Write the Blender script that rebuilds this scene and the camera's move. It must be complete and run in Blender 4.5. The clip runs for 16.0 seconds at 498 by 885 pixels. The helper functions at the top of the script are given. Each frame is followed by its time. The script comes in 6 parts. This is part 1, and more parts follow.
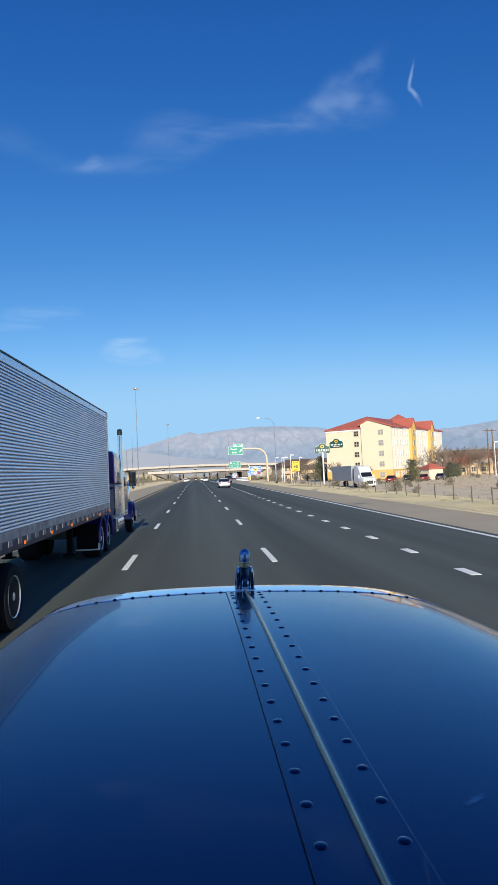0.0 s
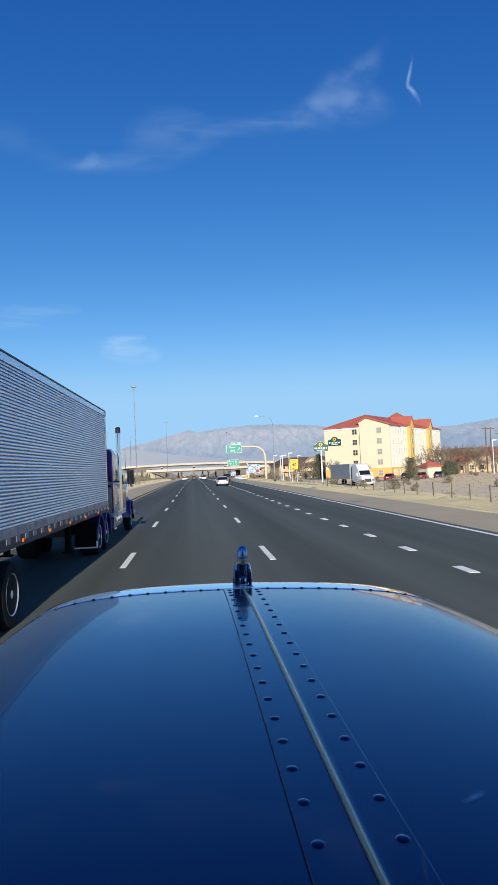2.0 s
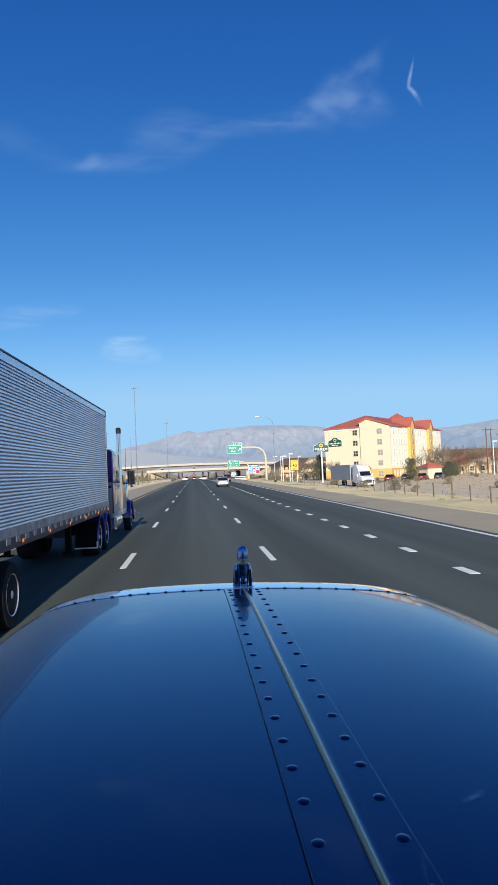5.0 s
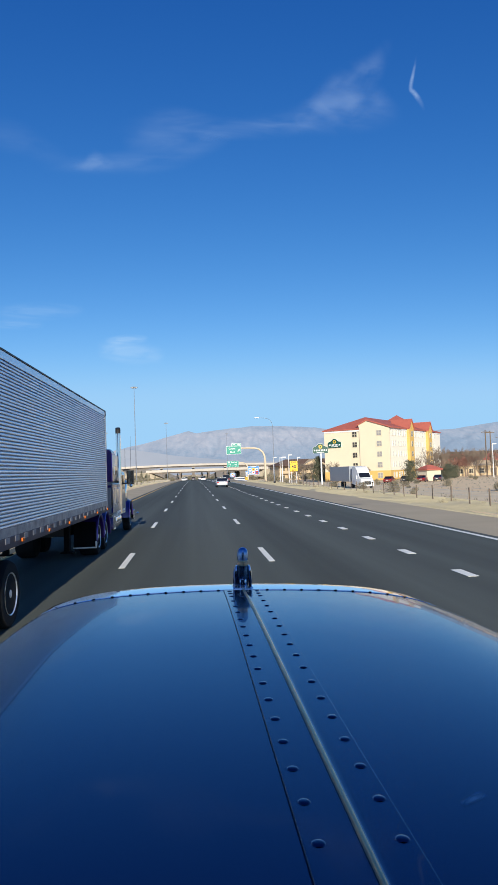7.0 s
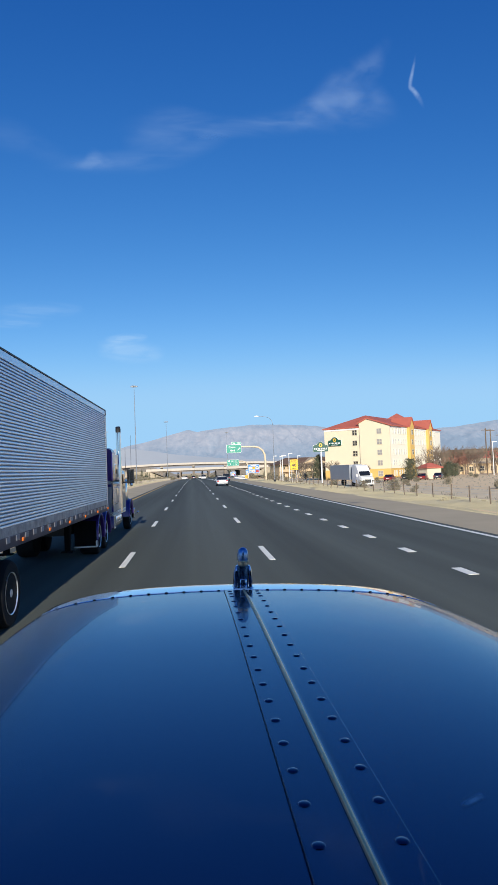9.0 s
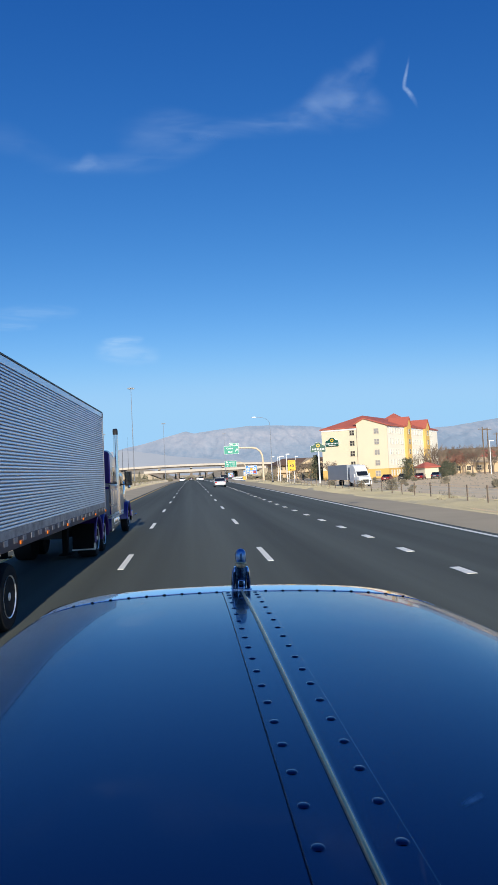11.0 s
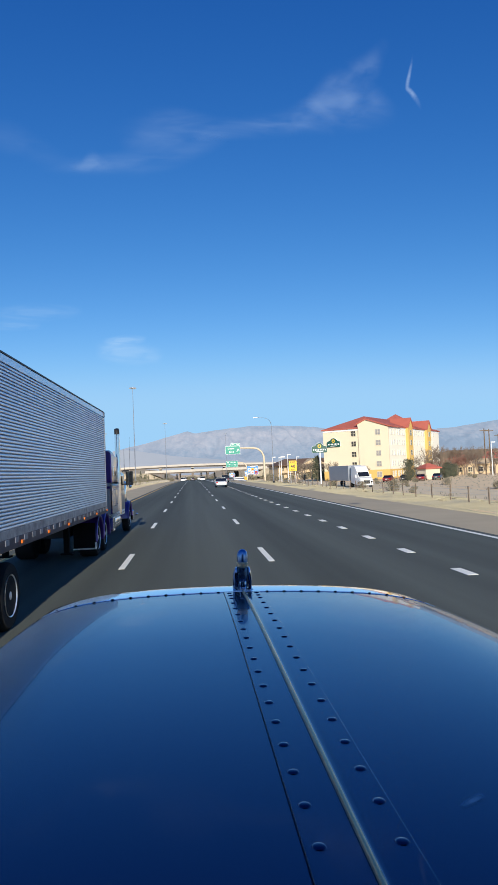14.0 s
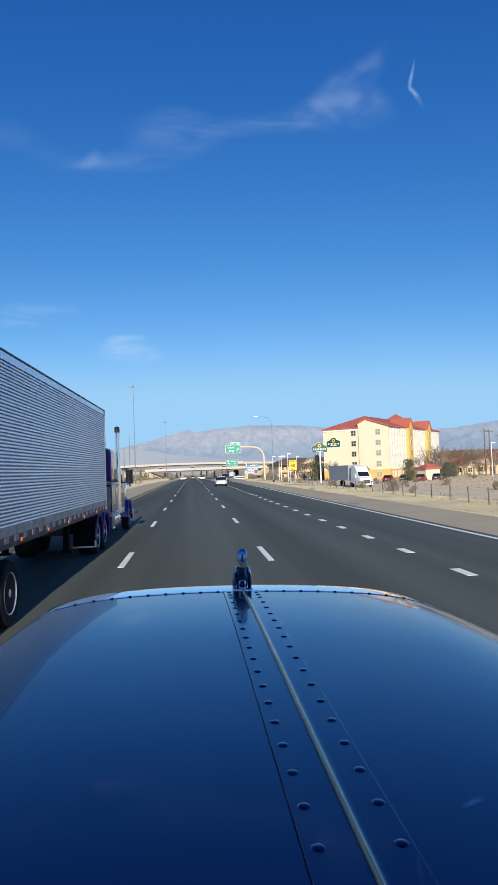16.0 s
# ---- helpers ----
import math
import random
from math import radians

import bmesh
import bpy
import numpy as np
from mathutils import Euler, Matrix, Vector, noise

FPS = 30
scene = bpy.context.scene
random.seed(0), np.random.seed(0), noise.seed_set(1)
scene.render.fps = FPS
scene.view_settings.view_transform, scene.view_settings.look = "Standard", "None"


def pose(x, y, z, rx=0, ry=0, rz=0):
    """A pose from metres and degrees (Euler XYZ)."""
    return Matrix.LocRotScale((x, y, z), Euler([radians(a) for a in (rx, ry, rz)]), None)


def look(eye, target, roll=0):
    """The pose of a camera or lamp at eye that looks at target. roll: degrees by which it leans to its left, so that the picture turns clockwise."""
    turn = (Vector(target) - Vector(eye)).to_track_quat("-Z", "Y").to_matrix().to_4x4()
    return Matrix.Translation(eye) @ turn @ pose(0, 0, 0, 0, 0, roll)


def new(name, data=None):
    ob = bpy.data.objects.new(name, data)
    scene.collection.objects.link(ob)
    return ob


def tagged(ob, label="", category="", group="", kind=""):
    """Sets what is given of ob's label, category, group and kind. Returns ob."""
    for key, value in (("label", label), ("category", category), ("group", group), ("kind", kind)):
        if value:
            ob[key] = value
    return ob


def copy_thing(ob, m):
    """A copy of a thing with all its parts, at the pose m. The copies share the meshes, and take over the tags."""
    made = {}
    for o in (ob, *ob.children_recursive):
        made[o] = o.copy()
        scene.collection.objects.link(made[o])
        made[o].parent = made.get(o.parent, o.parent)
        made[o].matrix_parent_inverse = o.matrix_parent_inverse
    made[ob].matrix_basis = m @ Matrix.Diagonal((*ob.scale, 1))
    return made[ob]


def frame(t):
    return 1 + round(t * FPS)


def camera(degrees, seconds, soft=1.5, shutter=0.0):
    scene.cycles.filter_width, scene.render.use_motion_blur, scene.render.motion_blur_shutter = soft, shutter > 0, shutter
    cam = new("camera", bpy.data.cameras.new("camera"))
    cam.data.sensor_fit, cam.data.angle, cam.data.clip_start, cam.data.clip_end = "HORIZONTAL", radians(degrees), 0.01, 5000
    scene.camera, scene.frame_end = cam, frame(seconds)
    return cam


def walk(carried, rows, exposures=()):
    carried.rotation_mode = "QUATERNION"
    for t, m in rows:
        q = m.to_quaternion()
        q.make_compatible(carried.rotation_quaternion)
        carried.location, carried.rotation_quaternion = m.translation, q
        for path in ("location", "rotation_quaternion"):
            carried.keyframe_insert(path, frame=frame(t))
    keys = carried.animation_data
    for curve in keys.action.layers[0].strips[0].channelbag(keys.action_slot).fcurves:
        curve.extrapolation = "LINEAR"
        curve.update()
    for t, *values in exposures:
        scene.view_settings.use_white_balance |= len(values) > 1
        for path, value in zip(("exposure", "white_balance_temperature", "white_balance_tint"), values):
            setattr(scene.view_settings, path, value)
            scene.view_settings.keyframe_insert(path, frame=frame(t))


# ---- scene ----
# ---- camera: it rides in the cab of the blue truck and sways with it ----
cam = camera(41.15, 16.0, soft=1.2)
EYE = (0.0, 0.0, 2.233)
# seconds, place, turn
PATH = [(0, 0.0021, -0.0013, 2.2314, 92.558, 2.569, -4.604), (0.5, 0.0030, -0.0001, 2.2328, 92.457, 2.788, -4.651), (1, 0.0064, 0.0063, 2.2277, 92.487, 2.912, -4.600),
        (1.5, 0.0054, 0.0066, 2.2282, 92.447, 2.810, -4.713), (2, 0.0047, 0.0084, 2.2269, 92.389, 2.576, -4.744), (2.5, 0.0029, 0.0087, 2.2298, 92.437, 2.482, -4.737),
        (3, 0.0040, 0.0062, 2.2293, 92.512, 2.588, -4.714), (5.5, 0.0043, 0.0094, 2.2244, 92.446, 2.382, -4.714), (6, 0.0023, 0.0099, 2.2247, 92.551, 2.149, -4.730),
        (6.5, 0.0008, 0.0013, 2.2293, 92.573, 2.157, -4.728), (7, -0.0008, 0.0023, 2.2275, 92.514, 2.044, -4.783), (7.5, 0.0004, 0.0022, 2.2282, 92.532, 2.077, -4.686),
        (8, 0.0005, 0.0060, 2.2249, 92.606, 1.987, -4.687), (8.5, -0.0001, -0.0043, 2.2359, 92.612, 2.188, -4.671), (9, 0.0000, 0.0000, 2.2330, 92.390, 2.198, -4.763),
        (11.5, 0.0021, 0.0019, 2.2328, 92.483, 2.756, -4.979), (12, 0.0004, 0.0019, 2.2319, 92.476, 2.419, -4.956), (12.5, -0.0001, -0.0039, 2.2349, 92.552, 2.320, -4.824),
        (13, -0.0003, -0.0027, 2.2349, 92.489, 2.403, -4.740), (13.5, 0.0012, -0.0007, 2.2308, 92.712, 2.474, -4.744), (14, -0.0009, -0.0045, 2.2350, 92.498, 2.425, -4.855),
        (14.5, 0.0003, -0.0020, 2.2345, 92.428, 2.292, -4.843), (15, 0.0003, 0.0036, 2.2302, 92.462, 2.210, -4.889), (15.5, -0.0022, -0.0036, 2.2377, 92.334, 2.084, -4.877),
        (16, -0.0023, -0.0033, 2.2366, 92.415, 2.071, -4.863)]
walk(cam, [(t, pose(*p)) for t, *p in PATH], exposures=[(0, 0.0), (16, 0.0)])

# ---- world and sun ----
SUN_EL, SUN_SIDE = radians(19.5), radians(-0.6)
world = bpy.data.worlds.new("clear_sky")
scene.world = world
world.use_nodes = True
wn = world.node_tree
sky = wn.nodes.new("ShaderNodeTexSky")
sky.sky_type, sky.sun_disc = "NISHITA", False
sky.sun_elevation, sky.sun_rotation = SUN_EL, math.pi
sky.altitude, sky.air_density, sky.dust_density, sky.ozone_density = 1500, 0.8, 0.8, 4.0
# a clear winter sky: deep blue overhead, pale at the horizon
split, merge = wn.nodes.new("ShaderNodeSeparateColor"), wn.nodes.new("ShaderNodeCombineColor")
wn.links.new(sky.outputs[0], split.inputs[0])
for channel, (power, gain, most, soft_by) in enumerate(((1.95, 0.6, 3.45, 2.2), (1.2, 1.035, 6.35, 3.0), (0.75, 2.16, 9.4, 2.0))):
    steep, gained, level = (wn.nodes.new("ShaderNodeMath") for _ in range(3))
    steep.operation, gained.operation, level.operation = "POWER", "MULTIPLY", "SMOOTH_MIN"
    steep.inputs[1].default_value, gained.inputs[1].default_value = power, gain
    level.inputs[1].default_value, level.inputs[2].default_value = most, soft_by
    wn.links.new(split.outputs[channel], steep.inputs[0])
    wn.links.new(steep.outputs[0], gained.inputs[0])
    wn.links.new(gained.outputs[0], level.inputs[0])
    wn.links.new(level.outputs[0], merge.inputs[channel])
wn.links.new(merge.outputs[0], wn.nodes["Background"].inputs[0])
wn.nodes["Background"].inputs[1].default_value = 0.1
sun_data = bpy.data.lights.new("sun", "SUN")
sun_data.energy, sun_data.angle, sun_data.color = 5.6, radians(0.53), (1.0, 0.93, 0.79)
sun = new("sun", sun_data)
sun.matrix_world = look((0, 0, 60), Vector((math.sin(SUN_SIDE) * math.cos(SUN_EL), math.cos(SUN_SIDE) * math.cos(SUN_EL), -math.sin(SUN_EL))) + Vector((0, 0, 60)))


# ---- materials ----
def material(name, color, rough=0.6, metal=0.0, vary=0.15, scale=3.0, fine=40.0, bump=0.0, spec=0.5, coat=0.0, second=None, per_object=0.0):
    """Principled surface: two scales of noise in colour, optional second colour, fine relief."""
    m = bpy.data.materials.new(name)
    m.use_nodes = True
    nt = m.node_tree
    b = nt.nodes["Principled BSDF"]
    b.inputs["Roughness"].default_value, b.inputs["Metallic"].default_value = rough, metal
    b.inputs["Specular IOR Level"].default_value, b.inputs["Coat Weight"].default_value = spec, coat
    b.inputs["Coat Roughness"].default_value = 0.03
    if vary == 0 and bump == 0 and per_object == 0:
        b.inputs["Base Color"].default_value = (*color, 1)
        return m
    tc = nt.nodes.new("ShaderNodeTexCoord")
    big, small = nt.nodes.new("ShaderNodeTexNoise"), nt.nodes.new("ShaderNodeTexNoise")
    for n, s in ((big, scale), (small, fine)):
        n.inputs["Scale"].default_value, n.inputs["Detail"].default_value = s, 4
        nt.links.new(tc.outputs["Object"], n.inputs["Vector"])
    mix = nt.nodes.new("ShaderNodeMix")
    mix.data_type = "RGBA"
    other = second or tuple(c * (1 - 2 * vary) for c in color)
    mix.inputs[6].default_value, mix.inputs[7].default_value = (*color, 1), (*other, 1)
    add = nt.nodes.new("ShaderNodeMath")
    add.operation = "MULTIPLY_ADD"
    add.inputs[1].default_value = 0.45
    half = nt.nodes.new("ShaderNodeMath")
    half.operation = "MULTIPLY_ADD"
    half.inputs[1].default_value, half.inputs[2].default_value = 1.6, -0.52
    nt.links.new(big.outputs[0], half.inputs[0])
    nt.links.new(small.outputs[0], add.inputs[0])
    nt.links.new(half.outputs[0], add.inputs[2])
    add.use_clamp = True
    last = add
    if per_object:
        info = nt.nodes.new("ShaderNodeObjectInfo")
        po = nt.nodes.new("ShaderNodeMath")
        po.operation, po.use_clamp = "MULTIPLY_ADD", True
        po.inputs[1].default_value = per_object
        nt.links.new(info.outputs["Random"], po.inputs[0])
        nt.links.new(add.outputs[0], po.inputs[2])
        last = po
    nt.links.new(last.outputs[0], mix.inputs[0])
    nt.links.new(mix.outputs[2], b.inputs["Base Color"])
    if bump:
        bp = nt.nodes.new("ShaderNodeBump")
        bp.inputs["Strength"].default_value, bp.inputs["Distance"].default_value = bump, 0.02
        nt.links.new(small.outputs[0], bp.inputs["Height"])
        nt.links.new(bp.outputs[0], b.inputs["Normal"])
    return m


def glass(name, tint):
    m = material(name, tint, 0.03, 0.0, 0, spec=0.8)
    return m


M = {}
M["asphalt"] = material("asphalt", (0.126, 0.14, 0.122), 0.85, vary=0.12, scale=0.55, fine=60, bump=0.35, spec=0.15, second=(0.062, 0.068, 0.06))
lanes = M["asphalt"].node_tree  # wear runs along the lanes
for nd in [n for n in lanes.nodes if n.type == "MATH" and abs(n.inputs[1].default_value - 1.6) < 0.01]:
    nd.inputs[1].default_value, nd.inputs[2].default_value = 2.6, -1.02
for nd in [n for n in lanes.nodes if n.type == "TEX_NOISE"]:
    if nd.inputs["Scale"].default_value < 5:
        mp = lanes.nodes.new("ShaderNodeMapping")
        mp.inputs["Scale"].default_value = (1.0, 0.012, 1.0)
        lanes.links.new([n for n in lanes.nodes if n.type == "TEX_COORD"][0].outputs["Object"], mp.inputs[0])
        lanes.links.new(mp.outputs[0], nd.inputs["Vector"])
M["shoulder"] = material("worn_shoulder_paving", (0.52, 0.435, 0.3), 0.9, vary=0.1, scale=0.3, fine=25, bump=0.15, spec=0.1)
M["dirt"] = material("dry_earth", (0.86, 0.665, 0.42), 0.95, vary=0.2, scale=0.06, fine=1.3, bump=0.2, spec=0.05, second=(0.72, 0.55, 0.34))
M["bank"] = material("scrubby_earth_bank", (0.5, 0.42, 0.32), 0.95, vary=0.2, scale=0.2, fine=1.5, bump=0.3, spec=0.05, second=(0.24, 0.21, 0.15))
M["sandy_paving"] = material("sandy_worn_paving", (0.82, 0.665, 0.44), 0.92, vary=0.12, scale=0.2, fine=6, bump=0.1, spec=0.1)
M["straw_ground"] = material("trodden_straw", (0.6, 0.53, 0.36), 0.95, vary=0.2, scale=0.3, fine=3, bump=0.1, spec=0.05, second=(0.47, 0.41, 0.27))
M["red_twig"] = material("reddish_twigs", (0.27, 0.14, 0.11), 0.9, vary=0.2, scale=2, fine=20, spec=0.1)
M["paint_white"] = material("road_paint_white", (0.96, 0.94, 0.82), 0.6, vary=0.06, scale=6, fine=60, per_object=0.08)
M["paint_yellow"] = material("road_paint_yellow", (0.72, 0.42, 0.05), 0.6, vary=0.12, scale=2, fine=30)
M["grass"] = material("dry_grass", (0.64, 0.565, 0.385), 0.9, vary=0.15, scale=0.3, fine=4, second=(0.47, 0.41, 0.265), spec=0.1)
M["scrub"] = material("grey_scrub", (0.34, 0.3, 0.225), 0.9, vary=0.2, scale=0.8, fine=9, second=(0.2, 0.18, 0.125), spec=0.1, per_object=0.3)
M["scrub_green"] = material("yellow_green_scrub", (0.24, 0.23, 0.06), 0.9, vary=0.2, scale=0.8, fine=9, second=(0.1, 0.12, 0.03), spec=0.1)
M["conifer"] = material("conifer_needles", (0.17, 0.18, 0.125), 0.8, vary=0.25, scale=1.5, fine=12, second=(0.045, 0.06, 0.035), spec=0.2)
M["bark"] = material("grey_bark", (0.28, 0.22, 0.17), 0.9, vary=0.2, scale=2, fine=20, bump=0.5, spec=0.1)
M["wood_pole"] = material("weathered_pole", (0.2, 0.15, 0.11), 0.9, vary=0.2, scale=1, fine=20, bump=0.4, spec=0.1)
M["concrete"] = material("pale_concrete", (0.58, 0.52, 0.45), 0.85, vary=0.1, scale=0.2, fine=4, bump=0.2, spec=0.2)
# concrete with the shade under the bridges put into its brown colour
M["bridge_shade"] = material("shade_brown_concrete", (0.24, 0.2, 0.17), 0.85, vary=0.1, scale=0.2, fine=4, spec=0.2)
M["old_post"] = material("weathered_post_wood", (0.42, 0.37, 0.3), 0.85, vary=0.15, scale=2, fine=20)
M["galv"] = material("galvanised_steel", (0.55, 0.56, 0.57), 0.45, 0.6, vary=0.08, scale=2, fine=30)
M["sign_green"] = material("sign_green", (0.0, 0.265, 0.19), 0.45, vary=0.05, scale=0.8, fine=20)
M["sign_white"] = material("sign_white", (0.85, 0.86, 0.85), 0.45, vary=0.03, scale=1, fine=20)
M["sign_yellow"] = material("sign_yellow", (0.86, 0.5, 0.01), 0.45, vary=0.04, scale=1, fine=20)
M["sign_blue"] = material("sign_blue", (0.02, 0.2, 0.55), 0.45, vary=0.04, scale=1, fine=20)
M["sign_black"] = material("sign_black", (0.015, 0.015, 0.015), 0.5, vary=0)
M["sign_cream"] = material("tan_sign_support", (0.62, 0.52, 0.38), 0.6, vary=0.05, scale=1, fine=10)
M["paint_blue"] = material("blue_truck_paint", (0.0228, 0.052, 0.118), 0.24, 1.0, vary=0.02, scale=0.6, fine=300, spec=0.5, coat=0.6)
M["paint_blue"].node_tree.nodes["Principled BSDF"].inputs["Coat IOR"].default_value = 1.31
M["paint_blue"].node_tree.nodes["Principled BSDF"].inputs["Specular Tint"].default_value = (0.72, 0.89, 1.0, 1)
M["chrome"] = material("polished_chrome", (0.86, 0.86, 0.87), 0.08, 1.0, vary=0.03, scale=4, fine=40)
M["alloy"] = material("brushed_aluminium", (0.93, 0.94, 0.95), 0.34, 0.75, vary=0.06, scale=0.5, fine=6)
M["purple"] = material("purple_truck_paint", (0.045, 0.012, 0.16), 0.3, 0.2, vary=0.05, scale=1, fine=100, coat=0.8)
M["grey_paint"] = material("silver_grey_truck_paint", (0.42, 0.42, 0.43), 0.3, 0.4, vary=0.04, scale=1, fine=100, coat=0.8)
M["rubber"] = material("tyre_rubber", (0.018, 0.018, 0.019), 0.9, vary=0.1, scale=3, fine=40, bump=0.2, spec=0.2)
# rubber colour darkened to hold the shade under the trailer; legs too
M["flap_leg_black"] = material("flap_and_shade_black", (0.008, 0.008, 0.009), 0.9, vary=0.1, scale=3, fine=40, spec=0.1)
M["black"] = material("black_steel", (0.018, 0.018, 0.02), 0.5, vary=0.1, scale=3, fine=30)
M["dark_glass"] = glass("dark_glass", (0.012, 0.014, 0.017))
M["window_glass"] = glass("window_glass", (0.05, 0.06, 0.07))
M["orange_lens"] = material("amber_marker_lens", (0.6, 0.14, 0.015), 0.25, vary=0)
M["red_lens"] = material("red_lamp_lens", (0.55, 0.01, 0.01), 0.25, vary=0)
M["stucco"] = material("pale_yellow_stucco", (0.71, 0.62, 0.46), 0.9, vary=0.04, scale=0.15, fine=6, bump=0.15, spec=0.1)
M["stucco_pale"] = material("pale_cream_stucco", (0.85, 0.8, 0.68), 0.9, vary=0.04, scale=0.15, fine=6, bump=0.15, spec=0.1)
M["stucco_amber"] = material("amber_stucco", (0.66, 0.44, 0.15), 0.9, vary=0.05, scale=0.15, fine=6, bump=0.15, spec=0.1)
M["stucco_tan"] = material("tan_stucco", (0.56, 0.43, 0.28), 0.9, vary=0.06, scale=0.15, fine=6, bump=0.15, spec=0.1)
M["roof_red"] = material("red_metal_roof", (0.5, 0.14, 0.1), 0.7, vary=0.1, scale=0.4, fine=8, spec=0.2, per_object=0.25)
M["roof_brown"] = material("brown_shingle_roof", (0.17, 0.11, 0.08), 0.85, vary=0.12, scale=0.6, fine=8, spec=0.2)
M["white"] = material("white_paint", (0.8, 0.8, 0.79), 0.5, vary=0.04, scale=0.8, fine=12)
M["silver_car"] = material("silver_car_paint", (0.46, 0.47, 0.49), 0.3, 0.5, vary=0.03, scale=2, fine=80, coat=0.8)
M["dark_car"] = material("dark_grey_car_paint", (0.05, 0.055, 0.065), 0.3, 0.3, vary=0.03, scale=2, fine=80, coat=0.8)
M["red_car"] = material("dark_red_car_paint", (0.2, 0.025, 0.025), 0.3, 0.2, vary=0.03, scale=2, fine=80, coat=0.8)
M["trailer_grey"] = material("grey_trailer_skin", (0.3, 0.33, 0.37), 0.5, vary=0.06, scale=0.4, fine=6)
M["rock"] = material("mountain_rock", (0.285, 0.245, 0.235), 1.0, vary=0.2, scale=0.011, fine=0.045, spec=0.0, second=(0.085, 0.11, 0.145))
slopes = M["rock"].node_tree  # light spurs and blue shaded, wooded gullies are painted down the slope
for nd in [n for n in slopes.nodes if n.type == "TEX_NOISE"]:
    mp = slopes.nodes.new("ShaderNodeMapping")
    mp.inputs["Scale"].default_value, mp.inputs["Rotation"].default_value = (1.0, 0.3, 1.7), (0, radians(28), 0)
    slopes.links.new([n for n in slopes.nodes if n.type == "TEX_COORD"][0].outputs["Object"], mp.inputs[0])
    slopes.links.new(mp.outputs[0], nd.inputs["Vector"])
    nd.inputs["Distortion"].default_value = 0.8
for nd in [n for n in M["rock"].node_tree.nodes if n.type == "MATH"]:
    if abs(nd.inputs[1].default_value - 0.45) < 0.01:
        nd.inputs[1].default_value = 0.8
    else:
        nd.inputs[1].default_value, nd.inputs[2].default_value = 0.8, -0.28
# haze painted blue low down, wooded summit, bare pale rock between, bluer eastern shoulder
tone = [n for n in slopes.nodes if n.type == "MIX"][0]
rise, last_tone = slopes.nodes.new("ShaderNodeSeparateXYZ"), tone.inputs[0].links[0].from_socket
slopes.links.new([n for n in slopes.nodes if n.type == "TEX_COORD"][0].outputs["Object"], rise.inputs[0])
for axis, p0, p1, v0, v1 in (("Z", 110, 240, 0.36, -0.12), ("Z", 272, 304, 0.0, 0.4), ("X", 700, 1250, 0.0, 0.3)):
    belt, both = slopes.nodes.new("ShaderNodeMapRange"), slopes.nodes.new("ShaderNodeMath")
    for k, v in enumerate((p0, p1, v0, v1)):
        belt.inputs[k + 1].default_value = v
    slopes.links.new(rise.outputs[axis], belt.inputs[0])
    slopes.links.new(last_tone, both.inputs[0])
    slopes.links.new(belt.outputs[0], both.inputs[1])
    both.use_clamp, last_tone = True, both.outputs[0]
slopes.links.new(last_tone, tone.inputs[0])
M["foothill"] = material("pale_foothill", (0.24, 0.215, 0.2), 1.0, vary=0.1, scale=0.004, fine=0.03, spec=0.0)
# distant backdrop: a blue glow on both materials stands in for haze
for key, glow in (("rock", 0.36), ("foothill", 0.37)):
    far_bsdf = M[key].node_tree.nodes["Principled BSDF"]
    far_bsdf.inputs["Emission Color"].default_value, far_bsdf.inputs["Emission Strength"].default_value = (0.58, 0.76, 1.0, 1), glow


# ---- mesh helpers ----
def add_box(bm, x0, x1, y0, y1, z0, z1):
    v = [bm.verts.new((x, y, z)) for z in (z0, z1) for y in (y0, y1) for x in (x0, x1)]
    for f in ((0, 2, 3, 1), (4, 5, 7, 6), (0, 1, 5, 4), (2, 6, 7, 3), (0, 4, 6, 2), (1, 3, 7, 5)):
        bm.faces.new([v[i] for i in f])
    return bm


def box(x0, x1, y0, y1, z0, z1, bevel=0.0, seg=2):
    bm = add_box(bmesh.new(), x0, x1, y0, y1, z0, z1)
    if bevel:
        bmesh.ops.bevel(bm, geom=bm.edges[:], offset=bevel, segments=seg, affect="EDGES", profile=0.5)
    return bm


def add_rings(bm, rings, closed=True, caps=True):
    rows = [[bm.verts.new(p) for p in r] for r in rings]
    n = len(rows[0])
    for a, b in zip(rows, rows[1:]):
        for i in range(n if closed else n - 1):
            j = (i + 1) % n
            bm.faces.new((a[i], a[j], b[j], b[i]))
    if caps and closed:
        bm.faces.new(rows[0][::-1])
        bm.faces.new(rows[-1])
    return bm


def add_tube(bm, pts, radii, seg=10, caps=True):
    pts = [Vector(p) for p in pts]
    if not hasattr(radii, "__len__"):
        radii = [radii] * len(pts)
    rings, side = [], None
    for i, p in enumerate(pts):
        d = (pts[min(i + 1, len(pts) - 1)] - pts[max(i - 1, 0)]).normalized()
        if side is None:
            side = d.orthogonal().normalized()
        side = (side - d * side.dot(d)).normalized()
        up = d.cross(side)
        rings.append([p + (side * math.cos(a) + up * math.sin(a)) * radii[i] for a in (2 * math.pi * k / seg for k in range(seg))])
    return add_rings(bm, rings, True, caps)


def tube(pts, radii, seg=10):
    return add_tube(bmesh.new(), pts, radii, seg)


